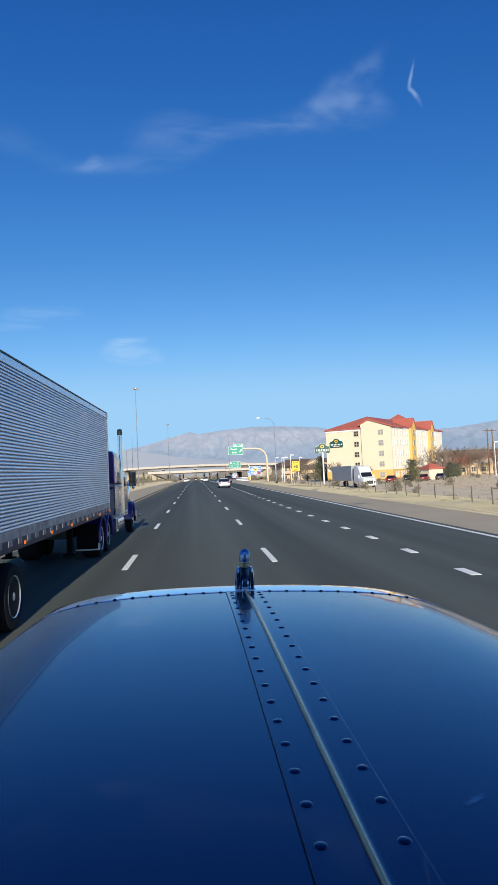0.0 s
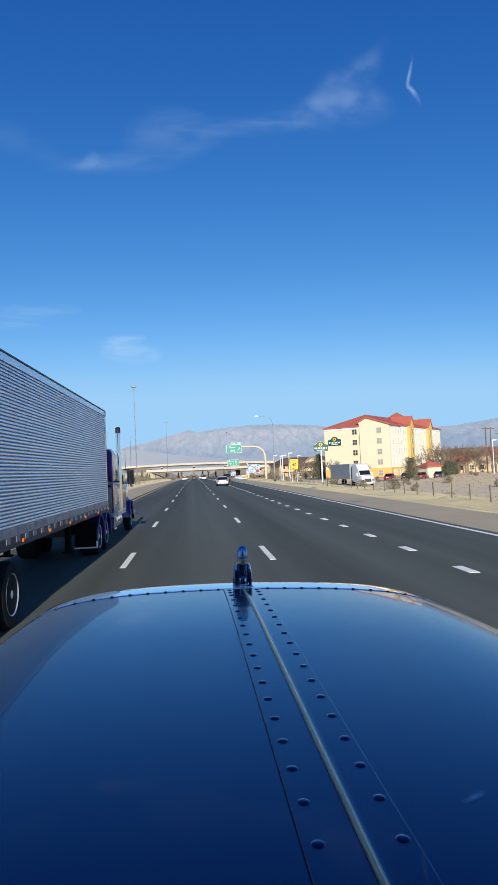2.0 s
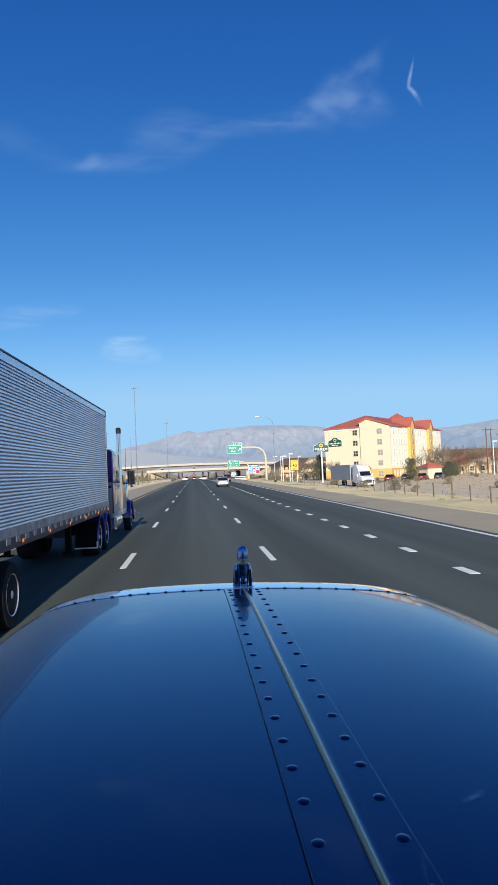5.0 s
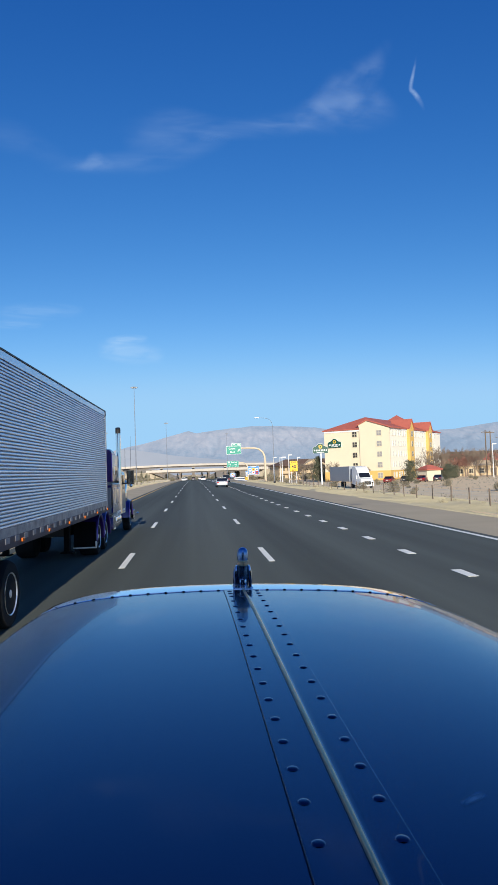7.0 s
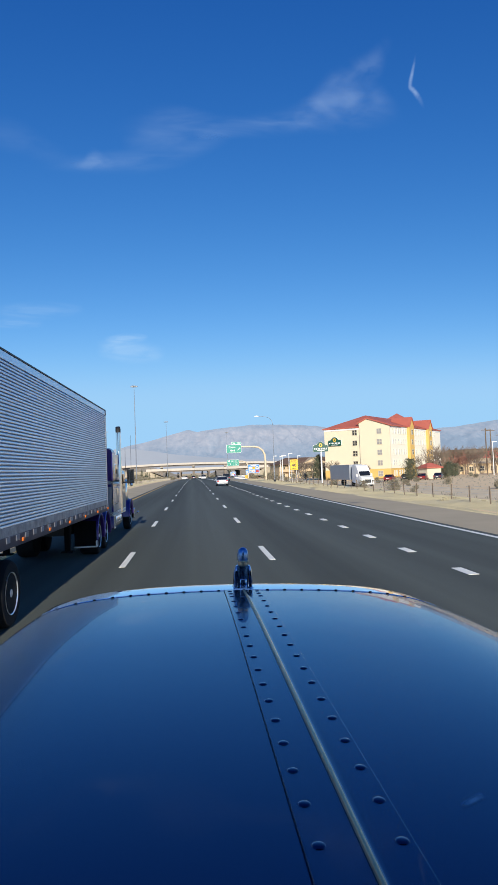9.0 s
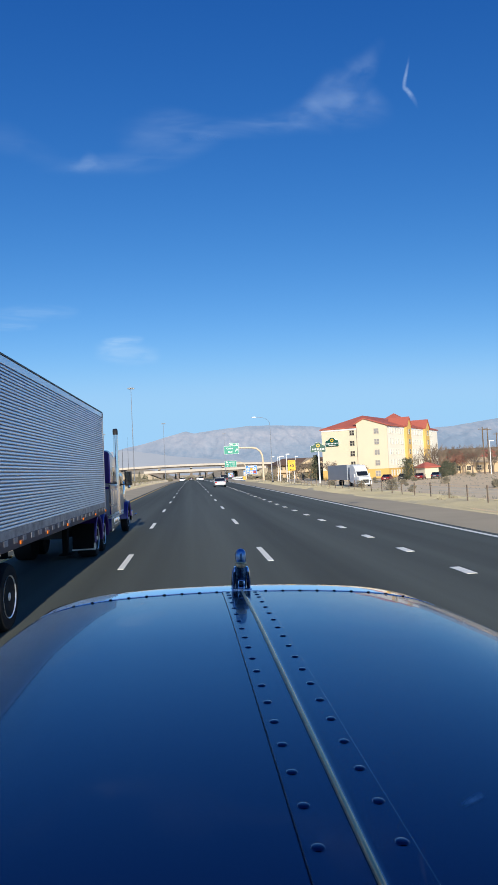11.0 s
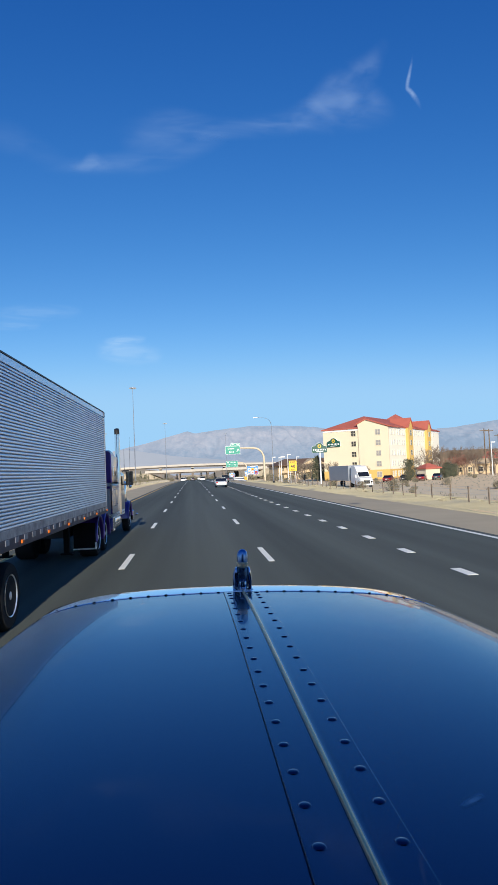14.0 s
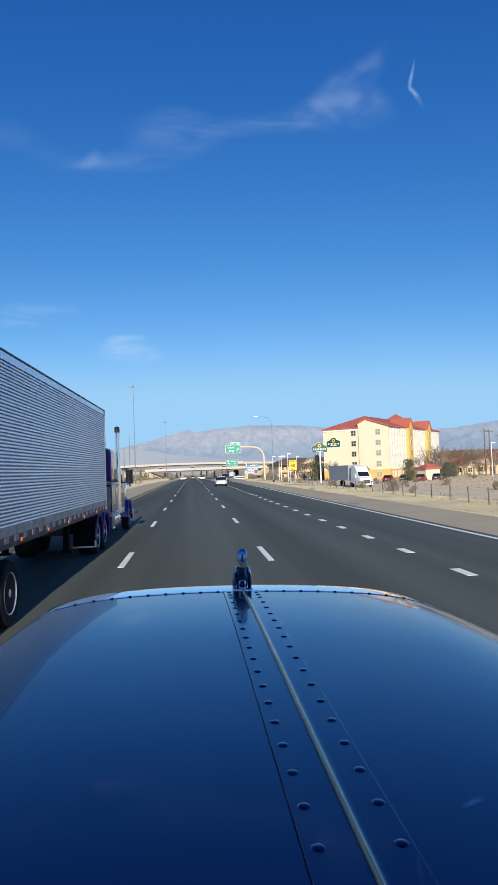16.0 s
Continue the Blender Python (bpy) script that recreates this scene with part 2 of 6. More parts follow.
def prism(outline, axis, lo, hi, bevel=0.0):
    """An outline in the two other axes, drawn out along axis from lo to hi."""
    def at(a, b, c):
        return ((c, a, b), (a, c, b), (a, b, c))[axis]
    bm = add_rings(bmesh.new(), [[at(a, b, lo) for a, b in outline], [at(a, b, hi) for a, b in outline]])
    if bevel:
        bmesh.ops.bevel(bm, geom=bm.edges[:], offset=bevel, segments=2, affect="EDGES", profile=0.5)
    return bm


def lathe(profile, axis, centre, seg=24):
    """(radius, offset) pairs turned round an axis through centre."""
    rings = []
    for r, o in profile:
        ring = []
        for k in range(seg):
            a, b = r * math.cos(2 * math.pi * k / seg), r * math.sin(2 * math.pi * k / seg)
            p = ((o, a, b), (a, o, b), (a, b, o))[axis]
            ring.append((centre[0] + p[0], centre[1] + p[1], centre[2] + p[2]))
        rings.append(ring)
    return add_rings(bmesh.new(), rings)


def put(name, bm, mat, smooth=None):
    bmesh.ops.recalc_face_normals(bm, faces=bm.faces[:])
    me = bpy.data.meshes.new(name)
    bm.to_mesh(me)
    bm.free()
    me.materials.append(M[mat] if isinstance(mat, str) else mat)
    if smooth:
        me.shade_smooth()
        me.set_sharp_from_angle(angle=radians(smooth))
    return new(name, me)


def part(name, bm, mat, parent, label="", smooth=None):
    ob = put(name, bm, mat, smooth)
    ob.parent = parent
    return tagged(ob, label)


def again(name, ob, parent, m):
    """Another piece on the same mesh."""
    o = new(name, ob.data)
    o.parent = parent
    o.matrix_basis = m
    return o


def thing(name, m, label, category, group="", kind=""):
    e = new(name)
    e.matrix_basis = m
    e.empty_display_size = 0.3
    return tagged(e, label, category, group, kind)


def text(words, size, mat, parent, m, name="lettering", depth=0.004, spacing=1.0, bold=0.0):
    cu = bpy.data.curves.new(name, "FONT")
    cu.body, cu.size, cu.align_x, cu.align_y, cu.extrude, cu.offset, cu.space_character = words, size, "CENTER", "CENTER", depth, bold, spacing
    cu.materials.append(M[mat])
    o = new(name, cu)
    o.parent = parent
    o.matrix_basis = m
    return o


def ramp(a, b, x):
    t = min(1.0, max(0.0, (x - a) / (b - a)))
    return t * t * (3 - 2 * t)


def fall(y):
    return -2.2 * ramp(110, 560, y)


def ground_z(x, y):
    """The lie of the land: a gentle fall ahead, lower ground outside the fences."""
    z = fall(y) - 0.06
    z -= 1.25 * ramp(16.5, 27, x) + 0.35 * ramp(-11.5, -16, x)
    bank = ramp(480, 560, y) * (1 - ramp(640, 760, y))
    z += bank * (3.2 * ramp(-24, -60, x) + 2.0 * ramp(60, 110, x))
    if x < -12 or x > 13:
        z += 0.12 * noise.noise((x * 0.13, y * 0.13, 0))
    return z

# ---- ground, road, markings ----
def sheet(name, xs, ys, zf, mat, label, category):
    bm = bmesh.new()
    rows = [[bm.verts.new((x if not callable(x) else x(y), y, zf(x if not callable(x) else x(y), y))) for x in xs] for y in ys]
    for a, b in zip(rows, rows[1:]):
        for i in range(len(xs) - 1):
            bm.faces.new((a[i], a[i + 1], b[i + 1], b[i]))
    return tagged(put(name, bm, mat, 60), label, category, kind="structure")


GY = [-400, -200, -80] + list(range(-40, 60, 4)) + list(range(60, 200, 8)) + list(range(200, 700, 20)) + [700, 760, 850, 1000, 1300, 1700, 2300, 3000, 3900, 4900]
GX = [-4900, -2500, -1200, -600, -300, -160] + list(range(-100, -40, 8)) + list(range(-40, 48, 2)) + list(range(48, 130, 6)) + [160, 300, 600, 1200, 2500, 4900]
GY_OUT = [-4900, -2000, -900] + GY
sheet("ground", GX, GY_OUT, ground_z, "dirt", "dry tan earth of a flat desert valley", "ground")


def exit_shift(y):
    if y < 0:
        return -3.3 * (1 - ramp(-85, -25, y))
    return 0.0 if y < 185 else 0.00055 * (min(y, 330) - 185) ** 2 + (0.16 * (y - 330) if y > 330 else 0)


RY = [-400, -200, -100] + list(range(-50, 200, 10)) + list(range(200, 760, 15)) + [760, 900]
road = sheet("road", [-5.95, -2, 2, 5.5, lambda y: 9.1 + exit_shift(y)], RY, lambda x, y: fall(y), "asphalt", "dark grey asphalt motorway with three lanes and an exit lane", "road")
SHY = [y for y in RY if y <= 600]
sheet("pavement_left", [-10.2, -8, -5.95], RY, lambda x, y: fall(y) - 0.012, "shoulder", "tan worn paved inner shoulder", "shoulder")
sheet("pavement_right", [lambda y: 9.1 + exit_shift(y), lambda y: 12.3 + exit_shift(y)], RY, lambda x, y: fall(y) - 0.012, "shoulder", "tan worn paved outer shoulder", "shoulder")

LINE_Z = 0.006


def line(name, x_of, width, y0, y1, mat, label, step=15):
    n = max(1, int((y1 - y0) / step))
    bm = bmesh.new()
    ys = [y0 + (y1 - y0) * i / n for i in range(n + 1)]
    rings = [[(x_of(y) + s * width / 2, y, fall(y) + h) for s, h in ((-1, -0.003), (-1, LINE_Z), (1, LINE_Z), (1, -0.003))] for y in ys]
    add_rings(bm, rings)
    ob = put(name, bm, mat)
    ob.parent = road
    return tagged(ob, label)


line("edge_line", lambda y: -5.47, 0.17, -200, 880, "paint_yellow", "solid yellow edge line")
line("edge_line", lambda y: 8.75 + exit_shift(y), 0.17, -390, 560, "paint_white", "solid white edge line")
line("gore_line", lambda y: 5.46, 0.28, 144, 700, "paint_white", "wide solid white line")
line("gore_line", lambda y: 5.5 + exit_shift(y) * 0.985, 0.26, 186, 470, "paint_white", "wide solid white line")
for y in range(212, 330, 9):
    w = exit_shift(y) * 0.985
    bm = bmesh.new()
    add_rings(bm, [[(5.46 + w * s + dx, y - 1.6 * math.sin(math.pi * s) + dy, fall(y) + h) for dx, dy, h in ((0, -0.12, 0), (0, -0.12, 0.005), (0, 0.12, 0.005), (0, 0.12, 0))] for s in (0.08, 0.3, 0.5, 0.7, 0.92)])
    o = put("chevron_bar", bm, "paint_white")
    o.parent = road
dash = box(-0.075, 0.075, -1.52, 1.52, -0.003, LINE_Z)
first = None
for lane_x in (-1.80, 1.86):
    for i in range(-3, 52):
        y = 17.9 + 12.19 * i
        tilt = (fall(y + 1) - fall(y - 1)) / 2
        m = Matrix.Translation((lane_x + random.uniform(-0.015, 0.015), y, fall(y) + 0.001)) @ Matrix.Rotation(math.atan(tilt), 4, "X")
        if first is None:
            first = part("lane_dash", dash, "paint_white", road)
            first.matrix_basis = m
        else:
            again("lane_dash", first, road, m)
dot, first = box(-0.11, 0.11, -0.46, 0.46, -0.003, LINE_Z), None
for i in range(-6, 34):
    y = 17.0 + 3.72 * i
    m = Matrix.Translation((5.46, y, fall(y) + 0.001))
    if first is None:
        first = part("lane_dash", dot, "paint_white", road, "short white exit-lane dash")
        first.matrix_basis = m
    else:
        again("lane_dash", first, road, m)
# ---- far mountains ----
def massif(name, y0, y1, bumps, rough, mat, label, xs=90, ys=14, span=(-2600, 4200)):
    bm = bmesh.new()
    rows = []
    for j in range(ys + 1):
        s = j / ys
        row = []
        for i in range(xs + 1):
            x = span[0] + (span[1] - span[0]) * i / xs
            crest = bumps(x) if callable(bumps) else sum(h * math.exp(-abs((x - c) / w) ** p) for c, w, h, p in bumps)
            crest *= 1 + rough * noise.fractal((x * 0.0035, 1.7, 0), 0.9, 2.1, 5)
            prof = s ** 1.35 if s < 0.75 else 0.678 + (1 - 0.678) * (s - 0.75) / 0.25
            rib = 1 - 2.2 * abs(noise.noise((x * 0.0065 + s * 2.1, s * 0.9, 3))) + 0.6 * (1 - 2.2 * abs(noise.noise((x * 0.016 + s * 2.7, s * 1.6, 9))))
            spur = 0.22 * rib + 0.5 * noise.fractal((x * 0.012, s * 3.2, 3), 0.9, 2.1, 6) + 0.15 * noise.fractal((x * 0.04, s * 9, 8), 0.7, 2.1, 5)
            z = -8 + crest * prof * (1 + 0.42 * spur * math.sin(math.pi * min(1, s * 1.02)))
            row.append(bm.verts.new((x, y0 + (y1 - y0) * s, z)))
        rows.append(row)
    for a, b in zip(rows, rows[1:]):
        for i in range(xs):
            bm.faces.new((a[i], a[i + 1], b[i + 1], b[i]))
    return tagged(put(name, bm, mat, 180), label, "mountain", kind="structure")


def range_crest(x):
    """Long rising west end, a notch, a level summit ridge, and a lower saddle before the next summit."""
    def up(p, q):
        return min(1.0, max(0.0, (x - p) / (q - p)))
    z = 170 * up(-1300, -620) + 136 * up(-620, -30) - 16 * up(-25, 25) + 32 * up(45, 230) + 10 * up(230, 420)
    return z - 20 * up(620, 880) - 42 * up(880, 1060) - 34 * up(1060, 1450) + 30 * up(1640, 1790) + 48 * up(1880, 2260) + 40 * up(2260, 3400)


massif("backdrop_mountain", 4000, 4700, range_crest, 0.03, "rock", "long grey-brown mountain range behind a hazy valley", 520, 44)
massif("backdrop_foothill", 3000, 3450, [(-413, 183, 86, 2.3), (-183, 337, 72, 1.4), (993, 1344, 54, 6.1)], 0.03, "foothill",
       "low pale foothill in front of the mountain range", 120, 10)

massif("ground_bank", 660, 760, [(-95, 78, 15.5, 6.0), (100, 84, 15.5, 6.0)], 0.25, "bank", "raised tan earth bank beyond the bridges", 160, 12, (-220, 240))


# ---- thin high clouds ----
def cloud_material(name, stretch, dense, lo, hi, glow=(0.46, 0.66, 1.0)):
    m = bpy.data.materials.new(name)
    m.use_nodes = True
    nt = m.node_tree
    out = nt.nodes["Material Output"]
    nt.nodes.remove(nt.nodes["Principled BSDF"])
    tc, mp = nt.nodes.new("ShaderNodeTexCoord"), nt.nodes.new("ShaderNodeMapping")
    mp.inputs["Scale"].default_value = stretch
    nt.links.new(tc.outputs["Generated"], mp.inputs[0])
    nz = nt.nodes.new("ShaderNodeTexNoise")
    nz.inputs["Scale"].default_value, nz.inputs["Detail"].default_value, nz.inputs["Distortion"].default_value = 1.0, 3.0, 0.5
    nt.links.new(mp.outputs[0], nz.inputs["Vector"])
    rampn = nt.nodes.new("ShaderNodeMapRange")
    rampn.interpolation_type = "SMOOTHSTEP"
    rampn.inputs[1].default_value, rampn.inputs[2].default_value = lo, hi
    nt.links.new(nz.outputs[0], rampn.inputs[0])
    at = nt.nodes.new("ShaderNodeAttribute")
    at.attribute_name = "edge"
    mul = nt.nodes.new("ShaderNodeMath")
    mul.operation = "MULTIPLY"
    nt.links.new(rampn.outputs[0], mul.inputs[0])
    nt.links.new(at.outputs["Fac"], mul.inputs[1])
    mul2 = nt.nodes.new("ShaderNodeMath")
    mul2.operation = "MULTIPLY"
    mul2.inputs[1].default_value = dense
    nt.links.new(mul.outputs[0], mul2.inputs[0])
    tr, em, mx = nt.nodes.new("ShaderNodeBsdfTransparent"), nt.nodes.new("ShaderNodeEmission"), nt.nodes.new("ShaderNodeMixShader")
    # cloud sheets glow; the sunlight on them is put into this emission
    em.inputs[0].default_value, em.inputs[1].default_value = (*glow, 1), 0.85
    nt.links.new(mul2.outputs[0], mx.inputs[0])
    nt.links.new(tr.outputs[0], mx.inputs[1])
    nt.links.new(em.outputs[0], mx.inputs[2])
    nt.links.new(mx.outputs[0], out.inputs[0])
    return m


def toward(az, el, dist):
    """A place in the sky on that bearing and height from the camera, in degrees."""
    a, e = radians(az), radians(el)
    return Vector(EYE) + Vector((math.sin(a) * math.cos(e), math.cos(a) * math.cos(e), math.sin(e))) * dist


def cloud(spine, widths, mat, label, dist=4300, n=60, k=12):
    """A soft-edged sheet along a smooth spine."""
    def spot(s):
        j = min(max(int(s), 0), len(spine) - 2)
        f = s - j
        p = [spine[max(0, min(len(spine) - 1, q))] for q in (j - 1, j, j + 1, j + 2)]
        out = []
        for c in (0, 1):
            a0, a1, a2, a3 = (q[c] for q in p)
            out.append(0.5 * (2 * a1 + (a2 - a0) * f + (2 * a0 - 5 * a1 + 4 * a2 - a3) * f * f + (3 * a1 - a0 - 3 * a2 + a3) * f ** 3))
        return out[0], out[1], widths[j] * (1 - f) + widths[j + 1] * f
    bm = bmesh.new()
    lay = bm.verts.layers.float.new("edge")
    rows, top = [], len(spine) - 1
    for i in range(n + 1):
        s = i / n * top
        px, py, w = spot(s)
        ax, ay, _ = spot(max(0, s - 0.45))
        bx, by, _ = spot(min(top, s + 0.45))
        nx, ny = by - ay, -(bx - ax)
        ln = math.hypot(nx, ny)
        row = []
        for q in range(k + 1):
            o = (q / k - 0.5) * 2
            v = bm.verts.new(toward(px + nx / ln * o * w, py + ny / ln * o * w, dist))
            v[lay] = (1 - o * o) ** 2 * ramp(0, 0.35, i / n) * ramp(1, 0.65, i / n)
            row.append(v)
        rows.append(row)
    for a, b in zip(rows, rows[1:]):
        for q in range(k):
            bm.faces.new((a[q], a[q + 1], b[q + 1], b[q]))
    ob = put("backdrop_cloud", bm, mat, 180)
    return tagged(ob, label, "cloud", kind="structure")


cirrus = cloud_material("thin_cirrus", (3.0, 3, 3.0), 0.25, 0.22, 0.85)
veil = cloud_material("cirrus_veil", (2.2, 2, 2.2), 0.17, 0.15, 0.85)
mist = cloud_material("cirrus_mist", (2, 2, 2), 0.09, 0.1, 0.9)
puff = cloud_material("cirrus_puff", (2, 2, 2), 0.26, 0.1, 0.8)
low_puff = cloud_material("low_cloud_puff", (2, 1, 3), 0.5, 0.1, 0.8, (0.6, 0.86, 1.15))
faint = cloud_material("faint_cirrus", (2, 1, 3), 0.3, 0.15, 0.8, (0.5, 0.76, 1.1))
trail = cloud_material("short_contrail", (2, 2, 5), 0.6, 0.1, 0.7)
WISP = "thin white wisp of high cirrus cloud"
# spines are placed to fit the camera's view of the sky
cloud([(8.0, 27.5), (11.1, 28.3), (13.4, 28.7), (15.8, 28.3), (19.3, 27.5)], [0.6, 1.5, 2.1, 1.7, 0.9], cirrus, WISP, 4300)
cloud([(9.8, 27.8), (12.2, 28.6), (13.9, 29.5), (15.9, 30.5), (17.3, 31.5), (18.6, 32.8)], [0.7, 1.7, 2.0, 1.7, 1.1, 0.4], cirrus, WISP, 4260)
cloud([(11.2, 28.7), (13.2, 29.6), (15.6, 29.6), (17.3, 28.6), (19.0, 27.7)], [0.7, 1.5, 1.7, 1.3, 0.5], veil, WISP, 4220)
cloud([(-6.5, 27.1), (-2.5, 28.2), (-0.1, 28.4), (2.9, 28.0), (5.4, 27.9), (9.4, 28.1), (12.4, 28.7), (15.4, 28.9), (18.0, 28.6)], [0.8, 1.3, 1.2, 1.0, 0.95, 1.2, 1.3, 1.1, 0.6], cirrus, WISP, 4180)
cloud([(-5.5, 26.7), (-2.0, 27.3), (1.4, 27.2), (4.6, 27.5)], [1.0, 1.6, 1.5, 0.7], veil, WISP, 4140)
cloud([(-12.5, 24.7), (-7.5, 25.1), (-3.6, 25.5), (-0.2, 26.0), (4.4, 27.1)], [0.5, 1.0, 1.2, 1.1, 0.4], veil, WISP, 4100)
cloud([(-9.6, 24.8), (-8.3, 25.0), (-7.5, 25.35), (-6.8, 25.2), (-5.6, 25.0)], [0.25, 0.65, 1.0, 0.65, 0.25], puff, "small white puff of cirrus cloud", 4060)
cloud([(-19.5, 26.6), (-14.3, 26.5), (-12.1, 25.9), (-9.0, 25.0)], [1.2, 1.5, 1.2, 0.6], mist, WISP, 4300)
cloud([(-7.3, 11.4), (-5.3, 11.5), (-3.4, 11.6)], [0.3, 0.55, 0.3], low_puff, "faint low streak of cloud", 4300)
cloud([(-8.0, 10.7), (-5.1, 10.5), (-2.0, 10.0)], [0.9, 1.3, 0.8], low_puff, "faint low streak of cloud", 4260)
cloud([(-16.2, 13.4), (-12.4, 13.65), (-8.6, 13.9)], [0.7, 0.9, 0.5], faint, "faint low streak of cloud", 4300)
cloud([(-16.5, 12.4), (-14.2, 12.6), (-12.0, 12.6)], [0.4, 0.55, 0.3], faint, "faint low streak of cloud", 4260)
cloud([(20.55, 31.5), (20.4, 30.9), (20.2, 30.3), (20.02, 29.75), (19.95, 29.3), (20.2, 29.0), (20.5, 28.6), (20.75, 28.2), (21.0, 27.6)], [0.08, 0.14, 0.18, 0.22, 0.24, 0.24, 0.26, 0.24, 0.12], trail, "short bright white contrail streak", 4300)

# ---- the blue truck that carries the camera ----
# front strip metal carries the sky's blue reflection in its colour
M["polished"] = material("sky_tinted_trim", (0.74, 0.84, 0.95), 0.07, 1.0, vary=0.02, scale=3, fine=60)
# cream colour imitates a warm reflection on the hinge and ornament collar
M["hinge_metal"] = material("cream_tinted_metal", (0.95, 0.66, 0.36), 0.28, 0.45, vary=0.15, scale=6, fine=60)
M["rib_metal"] = material("dark_blue_metal", (0.08, 0.15, 0.27), 0.25, 0.9, vary=0.1, scale=4, fine=60)
# ornament chrome is coloured blue for the sky it reflects
M["sky_chrome"] = material("sky_tinted_chrome", (0.3, 0.45, 0.68), 0.08, 1.0, vary=0.03, scale=20, fine=90)
M["sky_satin"] = material("sky_tinted_satin", (0.24, 0.38, 0.62), 0.3, 1.0, vary=0.06, scale=20, fine=90)
truck = thing("truck", pose(0.1023, 0, 0, 0.576, 1.9, 0.494), "long-nosed truck with a glossy dark blue riveted hood", "truck")
HOOD_TOP, HOOD_FRONT, HOOD_REAR = 1.838, 2.1878, 0.30
# across the hood: share of the half width, and drop from the crest
SECTION = [(t, 0.0209 * t ** 2 + 0.0331 * t ** 6) for t in (0, 0.08, 0.16, 0.24, 0.32, 0.4, 0.48, 0.56, 0.64, 0.72, 0.79, 0.85, 0.9, 0.94, 0.97, 1.0)]
SECTION += [(1.025, 0.066), (1.045, 0.084), (1.06, 0.112), (1.08, 0.18), (1.09, 0.3), (1.095, 0.5), (1.1, 0.75)]


def half_width(y):
    return 0.622 + 0.04 * (2.32 - y)


def nose_drop(y):
    """The hood's top line bends down towards the front."""
    return 0.03 * max(0.0, y - 1.5) ** 2


def hood_drop(x, y):
    t = abs(x) / half_width(y)
    for (a, da), (b, db) in zip(SECTION, SECTION[1:]):
        if t <= b:
            return da + (db - da) * (t - a) / (b - a)
    return SECTION[-1][1]


def hood_side(sign):
    bm, rows = bmesh.new(), []
    for j in range(25):
        y = HOOD_REAR + (HOOD_FRONT - HOOD_REAR) * j / 24
        w = half_width(y)
        start = 0.0622 if sign < 0 else 0.0579
        top = HOOD_TOP - nose_drop(y)
        row = [bm.verts.new((sign * start, y - 0.1233 * start ** 2, top))]
        bow = 0.1233 * ramp(1.9, HOOD_FRONT, y)
        row += [bm.verts.new((sign * t * w, y - bow * (t * w) ** 2, top - d)) for t, d in SECTION if t > 0.1]
        rows.append(row)
    n = min(len(r) for r in rows)
    for a, b in zip(rows, rows[1:]):
        for i in range(n - 1):
            bm.faces.new((a[i], a[i + 1], b[i + 1], b[i]))
    bmesh.ops.recalc_face_normals(bm, faces=bm.faces[:])
    bm.normal_update()
    bmesh.ops.solidify(bm, geom=bm.faces[:], thickness=0.003)
    return bm


part("hood_panel", hood_side(-1), "paint_blue", truck, smooth=50)
part("hood_panel", hood_side(1), "paint_blue", truck, smooth=50)
bm = bmesh.new()
rings = []
for j in range(25):
    y = HOOD_REAR + (HOOD_FRONT + 0.02 - HOOD_REAR) * j / 24
    z = HOOD_TOP - nose_drop(y)
    rings.append([(-0.0605, y, z - 0.004), (-0.068, y, z - 0.0045), (-0.068, y, z - 0.008), (0.0577, y, z - 0.008), (0.0577, y, z + 0.0003), (0.0561, y, z + 0.0018), (-0.0595, y, z + 0.0018), (-0.0605, y, z + 0.0008)])
part("centre_strip", add_rings(bm, rings), "paint_blue", truck, "flat blue strip with two rows of rivets", smooth=30)
bm = bmesh.new()
hinge_y = [HOOD_REAR + (HOOD_FRONT - 0.02 - HOOD_REAR) * j / 24 for j in range(25)]
bead = [(0.0026 + 0.0033 * math.cos(a), 0.0034 + 0.0042 * math.sin(a)) for a in [k * math.pi / 8 - math.pi / 8 for k in range(11)]]
add_rings(bm, [[(x, y, HOOD_TOP - nose_drop(y) + z) for x, z in bead] for y in hinge_y])
rib_part = part("hinge_rib", bm, "hinge_metal", truck, "cream-toned metal hinge bead along the hood's centre", smooth=40)
flange = [(0.005, 0.0), (0.005, 0.0052), (0.0058, 0.004), (0.007, 0.0031), (0.009, 0.0024), (0.0115, 0.002), (0.014, 0.0019), (0.014, 0.0)]
part("hinge_flange", add_rings(bmesh.new(), [[(x, y, HOOD_TOP - nose_drop(y) + z) for x, z in flange] for y in hinge_y]), "paint_blue", rib_part, "blue curved flange", smooth=50)


